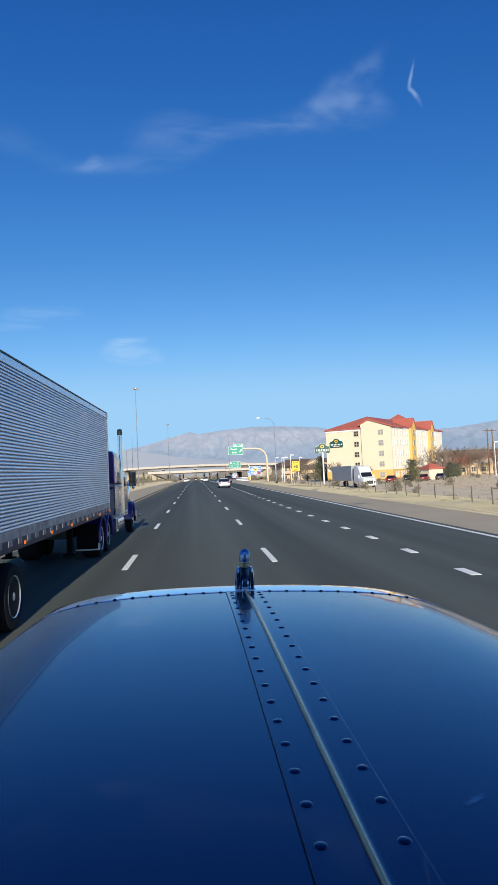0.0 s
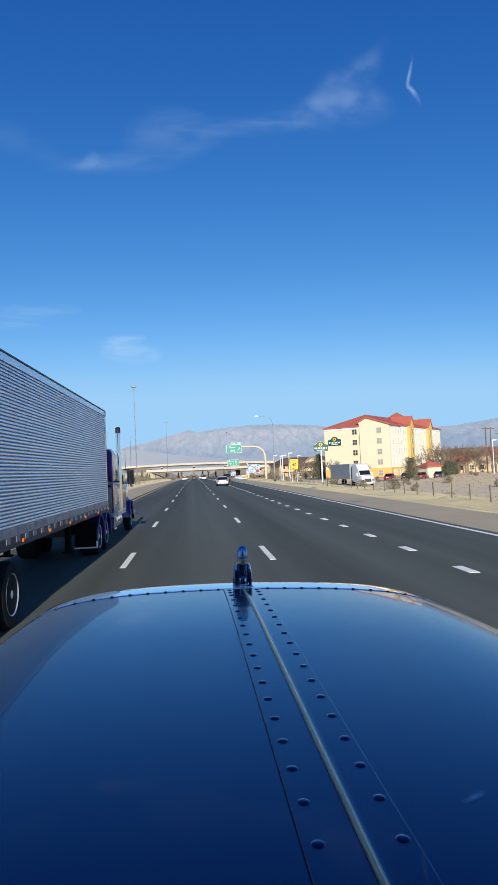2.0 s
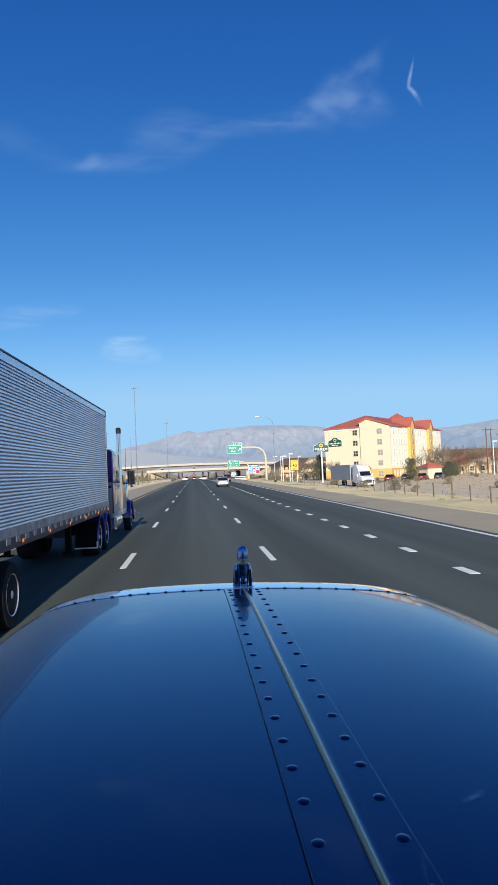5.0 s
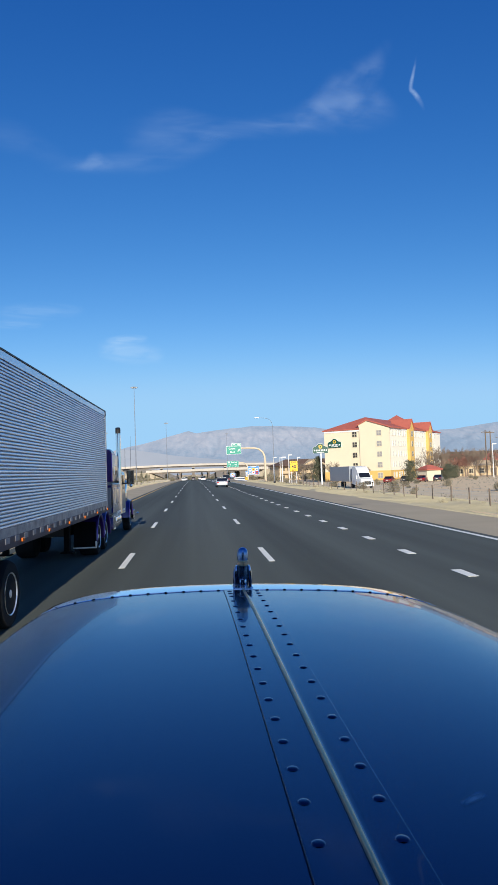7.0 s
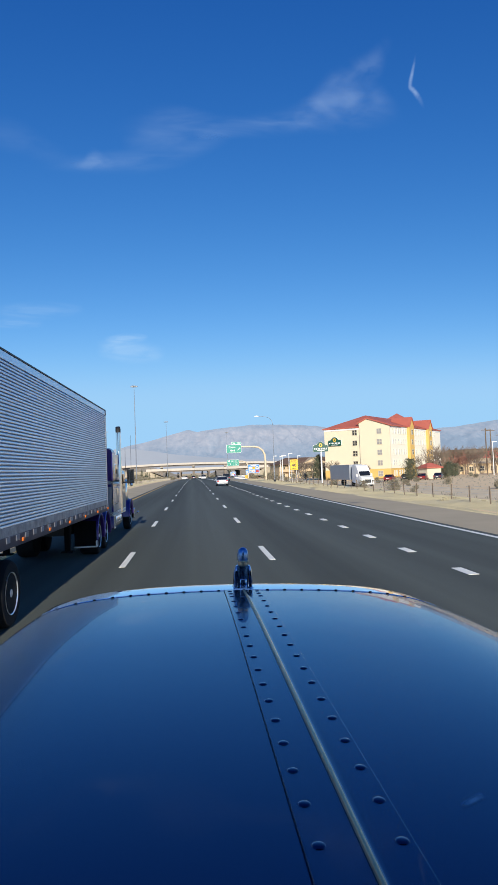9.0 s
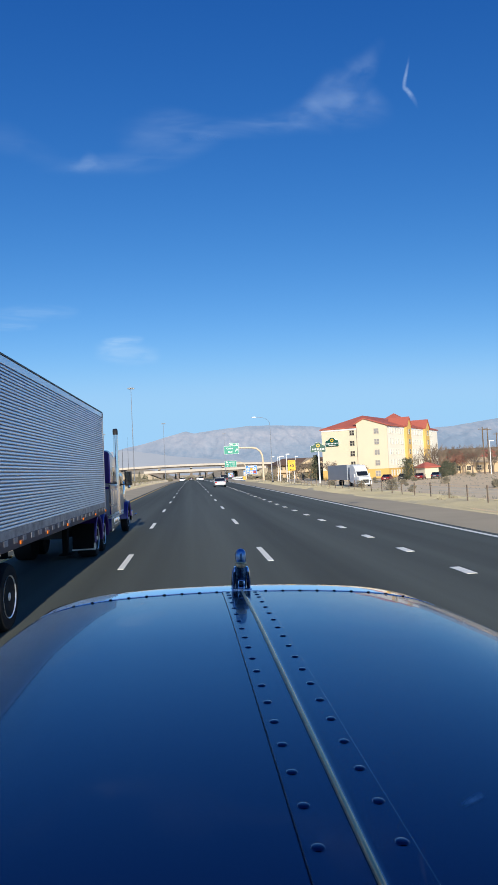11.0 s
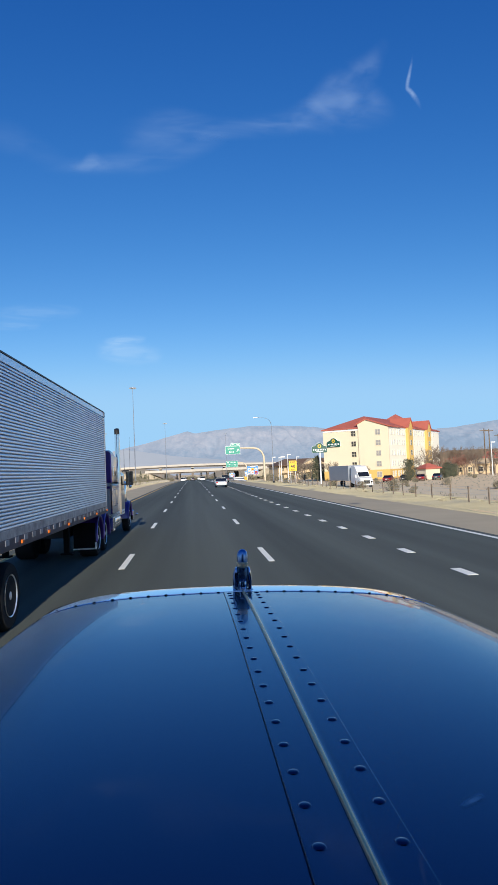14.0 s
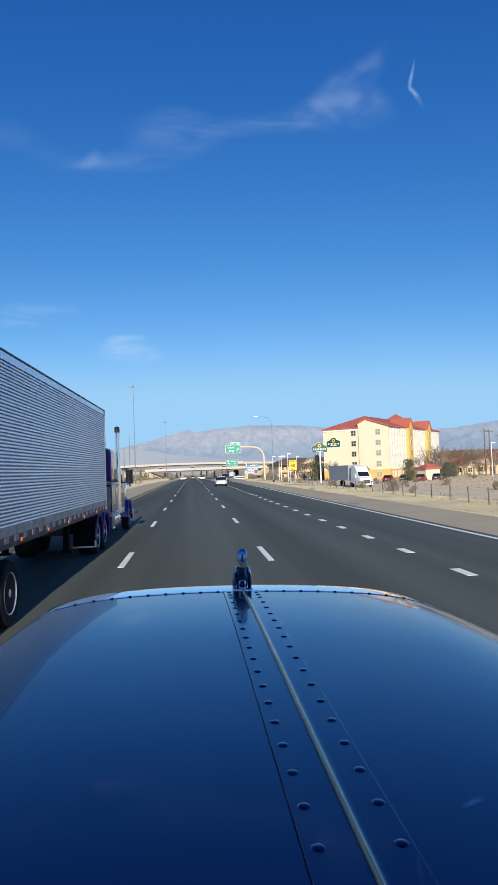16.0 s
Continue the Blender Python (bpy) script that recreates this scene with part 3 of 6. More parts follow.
# front crown strip that rolls down over the grille
def crown_rows():
    bm, rows = bmesh.new(), []
    steps = [(-0.001, 0.0004), (0.0, 0.0028), (0.03, 0.0026), (0.07, 0.0018), (0.11, 0.0006), (0.128, -0.0022), (0.14, -0.009), (0.15, -0.025), (0.157, -0.05), (0.16, -0.1)]
    for dy, dz in steps:
        y = HOOD_FRONT + dy
        row = []
        for i in range(1 - len(SECTION), len(SECTION)):
            t, d = SECTION[abs(i)]
            sgn = 1 if i >= 0 else -1
            row.append(bm.verts.new((sgn * t * half_width(y) * (1 - 0.12 * max(0, dy) * t), y - 0.1233 * (t * half_width(y)) ** 2, HOOD_TOP - nose_drop(HOOD_FRONT) - d + (dz if dz < 0 else dz * max(0.1, 1 - t ** 8)))))
        rows.append(row)
    for a, b in zip(rows, rows[1:]):
        for i in range(len(a) - 1):
            bm.faces.new((a[i], a[i + 1], b[i + 1], b[i]))
    bmesh.ops.recalc_face_normals(bm, faces=bm.faces[:])
    bm.normal_update()
    bmesh.ops.solidify(bm, geom=bm.faces[:], thickness=0.003)
    return bm


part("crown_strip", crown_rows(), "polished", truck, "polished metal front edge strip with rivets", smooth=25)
rivet = None


def add_rivet(x, y, z, lean=0.0, size=1.0):
    global rivet
    m = Matrix.Translation((x, y, z)) @ Matrix.Rotation(lean, 4, "Y") @ Matrix.Diagonal((size, size, size, 1))
    if rivet is None:
        bm = lathe([(0.0098, 0.0), (0.0092, 0.001), (0.0075, 0.0021), (0.0045, 0.0027), (0.001, 0.003)], 2, (0, 0, 0), 12)
        rivet = part("rivet", bm, "paint_blue", truck, smooth=60)
        rivet.matrix_basis = m
    else:
        again("rivet", rivet, truck, m)


for y in [0.7055 + 0.0841 * i for i in range(-3, 17)] + [2.104, 2.153]:
    for x in (-0.0438, 0.044):
        add_rivet(x, y, HOOD_TOP - nose_drop(y) + 0.0016, 0.0, 0.8)
for s, x0 in ((-1, 0.0777), (1, 0.0815)):
    for i in range(10 if s < 0 else 9):
        x = s * (x0 + 0.056 * i)
        y = HOOD_FRONT - 0.004 - 0.1233 * x * x
        lean = math.atan((hood_drop(x + 0.01, y) - hood_drop(x - 0.01, y)) / 0.02)
        add_rivet(x, y, HOOD_TOP - nose_drop(y) - hood_drop(x, y) + 0.002, lean, 0.52)

# pale soft-edged streak laid over the paint
M["hood_streak"] = material("pale_hood_streak", (0.66, 0.76, 0.88), 0.6, 0.3, vary=0.2, scale=40, fine=150)
mask = M["hood_streak"].node_tree
mask_noise = mask.nodes.new("ShaderNodeTexNoise")
mask_noise.inputs["Scale"].default_value, mask_noise.inputs["Detail"].default_value = 70, 5
mask_gain, mask_edge, mask_last = mask.nodes.new("ShaderNodeMapRange"), mask.nodes.new("ShaderNodeAttribute"), mask.nodes.new("ShaderNodeMath")
mask_gain.inputs[1].default_value, mask_gain.inputs[2].default_value, mask_gain.inputs[4].default_value = 0.25, 0.6, 1.0
mask_edge.attribute_name, mask_last.operation = "edge", "MULTIPLY"
mask.links.new(mask_noise.outputs[0], mask_gain.inputs[0])
mask.links.new(mask_gain.outputs[0], mask_last.inputs[0])
mask.links.new(mask_edge.outputs["Fac"], mask_last.inputs[1])
mask.links.new(mask_last.outputs[0], mask.nodes["Principled BSDF"].inputs["Alpha"])
bm, rows = bmesh.new(), []
lay = bm.verts.layers.float.new("edge")
for j in range(17):
    u = j / 16
    x, y, row = 0.134 + 0.04 * u, 0.77 + 0.026 * u, []
    for k in range(9):
        o = k / 4 - 1
        v = bm.verts.new((x - 0.3 * o * 0.007, y + o * 0.0085 * (0.6 + 0.4 * u), 0))
        v.co.z = HOOD_TOP - hood_drop(v.co.x, v.co.y) + 0.0006
        v[lay] = (1 - o * o) ** 1.5 * math.sin(math.pi * u) ** 0.7
        row.append(v)
    rows.append(row)
for p, q in zip(rows, rows[1:]):
    for k in range(8):
        bm.faces.new((p[k], p[k + 1], q[k + 1], q[k]))
part("wax_smear", bm, "hood_streak", truck, "pale streak on the blue paint")

# hood ornament
OY, OZ = HOOD_FRONT + 0.045, HOOD_TOP - nose_drop(HOOD_FRONT + 0.045)
ornament = part("ornament", box(-0.034, 0.034, OY - 0.03, OY + 0.03, OZ - 0.002, OZ + 0.007, 0.003), "chrome", truck, "chrome hood ornament with a sky-blue tint", smooth=40)
ornament.matrix_basis = Matrix.Translation((0.005, 0, OZ)) @ Matrix.Diagonal((1, 1, 0.94, 1)) @ Matrix.Translation((0, 0, -OZ))
for s in (-1, 1):
    bm = bmesh.new()
    rings = []
    for z, x, wx, wy in ((0.004, 0.0255, 0.0065, 0.024), (0.03, 0.0255, 0.007, 0.022), (0.055, 0.0245, 0.0065, 0.018), (0.07, 0.022, 0.006, 0.014), (0.08, 0.02, 0.004, 0.008)):
        rings.append([(s * x + wx * math.cos(a), OY + wy * math.sin(a), OZ + z) for a in [k * math.pi / 5 for k in range(10)]])
    part("wing", add_rings(bm, rings), "sky_chrome", ornament, smooth=50)
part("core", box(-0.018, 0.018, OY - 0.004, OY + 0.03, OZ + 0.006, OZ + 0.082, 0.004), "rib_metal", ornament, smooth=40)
part("latch", box(-0.012, 0.012, OY - 0.022, OY - 0.003, OZ + 0.006, OZ + 0.036, 0.004), "sky_chrome", ornament, smooth=40)
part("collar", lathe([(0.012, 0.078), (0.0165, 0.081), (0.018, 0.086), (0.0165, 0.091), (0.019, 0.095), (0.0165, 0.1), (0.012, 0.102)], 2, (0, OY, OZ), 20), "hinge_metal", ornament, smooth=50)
part("dome", lathe([(0.0165, 0.096), (0.0185, 0.108), (0.018, 0.122), (0.015, 0.134), (0.009, 0.141), (0.001, 0.1435)], 2, (0, OY, OZ), 20), "sky_satin", ornament, smooth=60)
# cab behind the windscreen opening: unseen, added to keep the hood in shade
part("cab_roof", box(-1.02, 1.02, -2.4, 0.18, 2.9, 3.0, 0.045), "paint_blue", truck, smooth=40)
part("cab_back", box(-1.02, 1.02, -2.46, -2.38, 0.9, 2.92, 0.03), "paint_blue", truck)
part("cab_floor", box(-1.0, 1.0, -2.4, -0.05, 1.0, 1.06, 0.01), "black", truck)
part("cowl", prism([(-0.06, 0.95), (-0.06, 1.74), (0.02, 1.8), (0.3, 1.83), (0.3, 0.95)], 0, -0.86, 0.86, 0.01), "paint_blue", truck)
part("dashboard", prism([(-0.42, 1.35), (-0.42, 1.6), (-0.3, 1.7), (-0.06, 1.73), (-0.06, 1.35)], 0, -0.95, 0.95, 0.02), "black", truck)
for s in (-1, 1):
    x0, x1 = sorted((s * 0.98, s * 1.03))
    side = part("cab_side", prism([(-2.4, 1.0), (0.0, 1.0), (0.0, 1.75), (-0.95, 1.75), (-0.95, 2.55), (-0.05, 2.55), (0.12, 2.92), (-2.4, 2.92)], 0, x0, x1, 0.01), "paint_blue", truck)
    part("door_handle", box(min(s * 1.03, s * 1.06), max(s * 1.03, s * 1.06), -0.85, -0.68, 1.6, 1.64, 0.008), "chrome", side)
    part("screen_pillar", tube([(s * 0.96, -0.02, 1.72), (s * 0.94, 0.12, 2.92)], 0.03, 8), "paint_blue", truck)
    part("exhaust_pipe", tube([(s * 1.14, -0.7, 0.9), (s * 1.14, -0.7, 3.7)], 0.075, 16), "chrome", truck, "tall chrome exhaust stack", smooth=40)
    bm, rings = bmesh.new(), []
    for k in range(15):
        a = math.pi * (1.0 - k / 14)
        cy, sz = math.cos(a), math.sin(a)
        rings.append([(s * dx, 1.5 + r * cy, 0.55 + r * 1.02 * sz) for dx, r in ((0.76, 0.6), (1.14, 0.6), (1.17, 0.64), (1.1, 0.7), (0.76, 0.73))])
    part("fender", add_rings(bm, rings), "paint_blue", truck, smooth=50)
    lamp = part("headlight", lathe([(0.02, -0.12), (0.1, -0.1), (0.12, 0.0), (0.12, 0.06), (0.1, 0.07), (0.02, 0.075)], 1, (s * 0.86, 2.2, 1.05), 18), "chrome", truck, smooth=40)
    part("lens", lathe([(0.09, 0.07), (0.07, 0.09), (0.01, 0.1)], 1, (s * 0.86, 2.2, 1.05), 16), "window_glass", lamp, smooth=40)
    part("fuel_tank", lathe([(0.05, -2.3), (0.26, -2.28), (0.3, -2.24), (0.3, -0.5), (0.26, -0.46), (0.05, -0.45)], 1, (s * 0.82, 0, 0.68), 22), "chrome", truck, smooth=40)
part("chassis", box(-0.42, 0.42, -5.2, 2.1, 0.55, 0.85, 0.02), "black", truck)
grille = part("grille", box(-0.56, 0.56, 2.2, 2.27, 0.7, 1.66, 0.02), "chrome", truck)
for i in range(14):
    part("grille_bar", box(-0.5 + 0.074 * i, -0.48 + 0.074 * i, 2.27, 2.285, 0.76, 1.6, 0.003), "black", grille)
part("bumper", box(-1.18, 1.18, 2.32, 2.44, 0.32, 0.72, 0.04), "chrome", truck, smooth=40)


def wheel(parent, x, y, r=0.52, w=0.28, out=1, rim="chrome"):
    """A lorry wheel with its axle along x; out: the side that shows."""
    tyre = lathe([(r * 0.6, -w * 0.47), (r * 0.72, -w / 2), (r * 0.93, -w * 0.48), (r, -w * 0.36), (r, w * 0.36), (r * 0.93, w * 0.48), (r * 0.72, w / 2), (r * 0.6, w * 0.47)], 0, (0, 0, 0), 28)
    wh = part("wheel", tyre, "rubber", parent, smooth=40)
    wh.matrix_basis = Matrix.Translation((x, y, r))
    face = [(0.05, 0.24), (r * 0.24, 0.26), (r * 0.3, 0.2), (r * 0.36, 0.13), (r * 0.48, 0.15), (r * 0.54, 0.28), (r * 0.585, 0.46), (r * 0.625, 0.5), (r * 0.61, 0.4), (r * 0.58, -0.1), (0.05, -0.12)]
    disc = part("rim", lathe([(a, out * w * b) for a, b in face], 0, (0, 0, 0), 28), rim, wh, smooth=40)
    if r > 0.5:
        for k in range(10):
            an = (k + 0.5) * math.pi / 5
            part("vent_hole", lathe([(0.033, out * 0.002), (0.03, out * 0.006), (0.001, out * 0.006)], 0, (out * w * 0.15, r * 0.435 * math.cos(an), r * 0.435 * math.sin(an)), 10), "black", disc)
    part("hub", lathe([(0.09, out * w * 0.2), (0.085, out * w * 0.4), (0.06, out * w * 0.48), (0.01, out * w * 0.5)], 0, (0, 0, 0), 14), rim, wh, smooth=40)
    for k in range(8):
        an = k * math.pi / 4
        part("nut", box(min(0, out * 0.02), max(0, out * 0.02), -0.016, 0.016, -0.016, 0.016, 0.004), rim, wh).matrix_basis = Matrix.Translation((out * w * 0.16, r * 0.32 * math.cos(an), r * 0.32 * math.sin(an)))
    return wh


for s in (-1, 1):
    wheel(truck, s * 0.95, 1.5, out=s)
    wheel(truck, s * 0.92, -4.0, w=0.5, out=s)

# ---- the semi in the next lane: trailer and tractor ----
M["dull_rail"] = material("dull_scuffed_metal", (0.3, 0.32, 0.37), 0.5, 0.6, vary=0.15, scale=1.5, fine=14, second=(0.13, 0.145, 0.175))
TX, TF = -2.57, 20.0
trailer = thing("semi_trailer", Matrix.Translation((TX, TF, 0)) @ Matrix.Rotation(radians(-1.2), 4, "Z"), "ribbed bare-aluminium refrigerated trailer", "trailer")
TL, TW, TZ0, TZ1 = 16.1, 2.6, 1.28, 4.17
part("box_body", box(-TW, -0.02, -TL, 0, TZ0 + 0.1, TZ1 - 0.02, 0.02), "dull_rail", trailer)
M["worn_alloy"] = material("worn_ribbed_aluminium", (0.88, 0.92, 0.98), 0.36, 0.72, vary=0.1, scale=0.35, fine=2.5, second=(0.66, 0.7, 0.77), per_object=0.25)
M["scuffed"] = material("scuffed_grey_metal", (0.52, 0.53, 0.56), 0.5, 0.5, vary=0.2, scale=5, fine=30, second=(0.13, 0.135, 0.155))
M["dull_plate"] = material("dull_grey_plate", (0.4, 0.4, 0.43), 0.6, 0.2, vary=0.2, scale=4, fine=30, per_object=0.9)
M["rail_paint"] = material("dark_rail_paint", (0.05, 0.044, 0.075), 0.5, 0.2, vary=0.2, scale=3, fine=20)
NRIB = 46
RZ0, RZ1 = TZ0 + 0.24, TZ1 - 0.14
pitch = (RZ1 - RZ0) / NRIB
ribbm = prism([(-0.05, 0.0), (-0.006, 0.0), (0.0, pitch * 0.06), (0.0015, pitch * 0.25), (0.0, pitch * 0.5), (-0.005, pitch * 0.68), (-0.012, pitch * 0.74), (-0.05, pitch * 0.76)], 1, -TL + 0.05, -0.05)
rib = part("side_rib", ribbm, "worn_alloy", trailer)
rib.matrix_basis = Matrix.Translation((0, 0, RZ0))
for i in range(1, NRIB):
    again("side_rib", rib, trailer, Matrix.Translation((random.uniform(-0.0015, 0.0015), 0, RZ0 + pitch * i)))
part("top_rail", box(-0.06, 0.006, -TL, -0.01, RZ1, TZ1 - 0.015, 0.004), "worn_alloy", trailer, "pale flat top rail")
part("roof_edge", box(-TW - 0.01, 0.016, -TL, 0.01, TZ1 - 0.012, TZ1 + 0.02, 0.006), "black", trailer, "thin dark roof edge")
cap = part("corner_cap", box(-0.14, 0.022, -0.1, 0.03, TZ1 - 0.15, TZ1 + 0.016, 0.015), "dull_rail", trailer, "riveted corner casting")
for y, z in ((-0.07, -0.04), (-0.02, -0.04), (-0.07, -0.11), (-0.02, -0.11)):
    part("bolt", lathe([(0.014, 0.0), (0.012, 0.006), (0.002, 0.009)], 0, (0.021, y, TZ1 + z), 8), "black", cap)
part("front_post", box(-0.06, 0.012, -0.05, 0.02, TZ0, TZ1 - 0.15, 0.008), "dull_rail", trailer)
part("kick_plate", box(-0.04, 0.004, -TL, -0.02, TZ0 + 0.1, RZ0 - 0.004, 0.004), "scuffed", trailer, "scuffed grey lower band")
part("bottom_rail", box(-0.1, 0.01, -TL, 0, TZ0 - 0.08, TZ0 + 0.1, 0.01), "rail_paint", trailer, "dark lower rail")
plate = None
for i in range(31):
    m = Matrix.Translation((0.01, -0.2 - 0.51 * i, TZ0 + 0.045))
    if plate is None:
        plate = part("rail_plate", box(0.0, 0.008, -0.1, 0.1, -0.04, 0.05, 0.004), "dull_plate", trailer, "small grey rail plate")
        plate.matrix_basis = m
    else:
        again("rail_plate", plate, trailer, m)
for i in range(9):
    y = -0.12 - 1.8 * i
    lens = part("marker_light", box(0.012, 0.042, y - 0.06, y + 0.06, TZ0 - 0.03, TZ0 + 0.03, 0.008), "orange_lens", trailer, "orange marker light")
    part("lamp_base", box(0.008, 0.018, y - 0.075, y + 0.075, TZ0 - 0.042, TZ0 + 0.042, 0.003), "black", lens)
part("under_frame", box(-1.75, -0.85, -TL + 0.4, -0.5, TZ0 - 0.32, TZ0 - 0.05), "black", trailer)
# legs and feet coloured near black in place of the trailer's shade
for x in (-0.55, -2.05):
    leg = part("landing_leg", box(x - 0.07, x + 0.07, -3.15, -3.0, 0.4, TZ0 - 0.05, 0.01), "flap_leg_black", trailer)
    part("foot_plate", box(x - 0.15, x + 0.15, -3.2, -2.95, 0.36, 0.4, 0.01), "flap_leg_black", leg)
part("cooling_unit", box(-2.2, -0.4, 0.0, 0.45, 2.2, 3.95, 0.08), "white", trailer)
for ax in (-9.6, -10.9):
    wheel(trailer, -0.28, ax, 0.51, 0.5, 1, "alloy")
    wheel(trailer, -TW + 0.28, ax, 0.51, 0.5, -1, "chrome")
part("mudflap", box(-0.6, -0.02, -11.72, -11.7, 0.25, TZ0 - 0.05), "flap_leg_black", trailer)
part("mudflap_weight", box(-0.64, 0.0, -11.74, -11.69, 0.2, 0.3, 0.01), "chrome", trailer)
part("mudflap", box(-TW + 0.02, -TW + 0.6, -11.72, -11.7, 0.25, TZ0 - 0.05), "flap_leg_black", trailer)

tractor = thing("semi_tractor", Matrix.Translation((-2.69, 22.35, 0)) @ Matrix.Rotation(radians(-0.8), 4, "Z"), "long-nosed purple and grey tractor unit with chrome stack", "truck")
SW = 2.35


def bodyshell(y0, y1, z0, z1, front_round=0.0):
    r = 0.16
    out = [(-SW, z0), (0, z0)] + [(-r + r * math.cos(a), z1 - r + r * math.sin(a)) for a in [k * math.pi / 10 for k in range(6)]] + [(-SW + r - r * math.cos(a), z1 - r + r * math.sin(a)) for a in [math.pi / 2 - k * math.pi / 10 for k in range(6)]]
    return prism(out, 1, y0, y1)


sleeper = part("sleeper", bodyshell(0.0, 1.9, 1.0, 2.06), "grey_paint", tractor, "silver-grey sleeper with a purple top", smooth=30)
upper = bmesh.new()
rings = []
for y, top in ((0.0, 3.12), (0.25, 3.16), (0.7, 3.13), (1.2, 3.0), (1.55, 2.8), (1.9, 2.5)):
    r = 0.14
    rings.append([(-SW, y, 2.06), (0, y, 2.06)] + [(-r + r * math.cos(a), y, top - r + r * math.sin(a)) for a in [k * math.pi / 8 for k in range(5)]] + [(-SW + r - r * math.cos(a), y, top - r + r * math.sin(a)) for a in [math.pi / 2 - k * math.pi / 8 for k in range(5)]])
part("upper_shell", add_rings(upper, rings), "purple", sleeper, "purple upper shell", smooth=40)
part("side_band", box(-0.02, 0.006, 0.02, 1.88, 1.86, 1.94), "purple", sleeper)
part("back_band", box(-SW + 0.02, -0.02, -0.006, 0.02, 1.86, 1.94), "purple", sleeper)
part("side_skin", box(-0.02, 0.008, 0.04, 1.5, 2.12, 2.95, 0.006), "grey_paint", sleeper, "mirror-bright grey side panel")
wd = part("side_window", box(-0.02, 0.018, 0.5, 0.95, 2.28, 2.62, 0.01), "chrome", sleeper)
part("pane", box(-0.01, 0.023, 0.53, 0.92, 2.31, 2.59), "dark_glass", wd)
dr = part("luggage_door", box(-0.02, 0.014, 0.45, 0.95, 1.25, 1.8, 0.008), "chrome", sleeper)
part("panel", box(-0.01, 0.018, 0.49, 0.91, 1.29, 1.76), "grey_paint", dr)
cab = part("cab", bodyshell(1.9, 3.6, 1.0, 2.42), "grey_paint", tractor, smooth=30)
cw = part("door_window", box(-0.02, 0.012, 2.35, 3.15, 1.75, 2.3, 0.02), "chrome", cab)
part("pane", box(-0.01, 0.017, 2.39, 3.11, 1.79, 2.26), "dark_glass", cw)
part("windscreen", box(-SW + 0.12, -0.12, 3.58, 3.62, 1.72, 2.32, 0.01), "dark_glass", cab)
part("step_box", box(-0.3, 0.02, 1.0, 3.3, 0.85, 1.02, 0.01), "alloy", tractor, "riveted metal skirt")
hood = part("hood", prism([(-1.75, 0.8), (-0.6, 0.8), (-0.55, 1.5), (-0.7, 1.72), (-1.65, 1.72), (-1.8, 1.5)], 1, 3.6, 6.5, 0.06), "purple", tractor, smooth=40)
part("grille", box(-1.68, -0.66, 6.49, 6.57, 0.75, 1.68, 0.03), "chrome", hood)
part("bumper", box(-SW, 0.0, 6.75, 6.87, 0.35, 0.8, 0.05), "chrome", tractor)
# fenders
for s, x0 in ((1, -0.55), (-1, -SW + 0.05)):
    bm, rings = bmesh.new(), []
    for k in range(13):
        a = math.pi * (1.0 - k / 12 * 0.98)
        c, sn = math.cos(a), math.sin(a)
        rings.append([(x0, 5.6 + 0.62 * c, 0.55 + 0.62 * sn), (x0 + 0.5, 5.6 + 0.62 * c, 0.55 + 0.62 * sn), (x0 + 0.52, 5.6 + 0.66 * c, 0.55 + 0.66 * sn), (x0 + 0.4, 5.6 + 0.72 * c, 0.55 + 0.74 * sn), (x0, 5.6 + 0.72 * c, 0.55 + 0.76 * sn)])
    part("fender", add_rings(bm, rings), "purple", tractor, smooth=50)
wheel(tractor, -0.2, 5.6, 0.52, 0.28, 1, "alloy")
wheel(tractor, -SW + 0.2, 5.6, 0.52, 0.28, -1)
for ax in (-1.45, -2.8):
    wheel(tractor, -0.3, ax, 0.52, 0.52, 1, "alloy")
    wheel(tractor, -SW + 0.3, ax, 0.52, 0.52, -1)
    bm, rings = bmesh.new(), []
    for k in range(11):
        a = math.pi * (1.05 - k / 10 * 1.1)
        rings.append([(-0.62 + dx, ax + r * math.cos(a), 0.52 + r * math.sin(a)) for dx, r in ((0, 0.6), (0.62, 0.6), (0.64, 0.63), (0.6, 0.65), (0, 0.65))])
    part("rear_fender", add_rings(bm, rings), "purple", tractor, smooth=50)
part("mudflap", box(-0.6, 0.0, -3.62, -3.59, 0.3, 1.0), "flap_leg_black", tractor)
part("mudflap_bar", box(-0.62, 0.02, -3.64, -3.59, 0.27, 0.31, 0.006), "alloy", tractor, "bright metal mudflap weight")
part("mudflap_edge", box(-0.02, 0.025, -3.63, -3.6, 0.3, 0.46, 0.006), "alloy", tractor, "bright metal mudflap bracket")
part("chassis_rail", box(-1.6, -0.75, -3.5, 6.5, 0.6, 0.95, 0.02), "black", tractor)
part("fifth_wheel", box(-1.6, -0.75, -2.8, -1.4, 0.95, 1.2, 0.03), "black", tractor)
tank = part("fuel_tank", lathe([(0.05, 0.55), (0.27, 0.56), (0.31, 0.6), (0.31, 2.4), (0.27, 2.44), (0.05, 2.45)], 1, (-0.32, 0, 0.66), 24), "chrome", tractor, smooth=40)
for y in (0.95, 2.0):
    part("strap", lathe([(0.305, y - 0.04), (0.318, y - 0.035), (0.318, y + 0.035), (0.305, y + 0.04)], 1, (-0.32, 0, 0.66), 24), "chrome", tank, smooth=40)
part("battery_box", box(-0.5, 0.02, 0.0, 0.45, 0.45, 0.9, 0.02), "chrome", tractor)
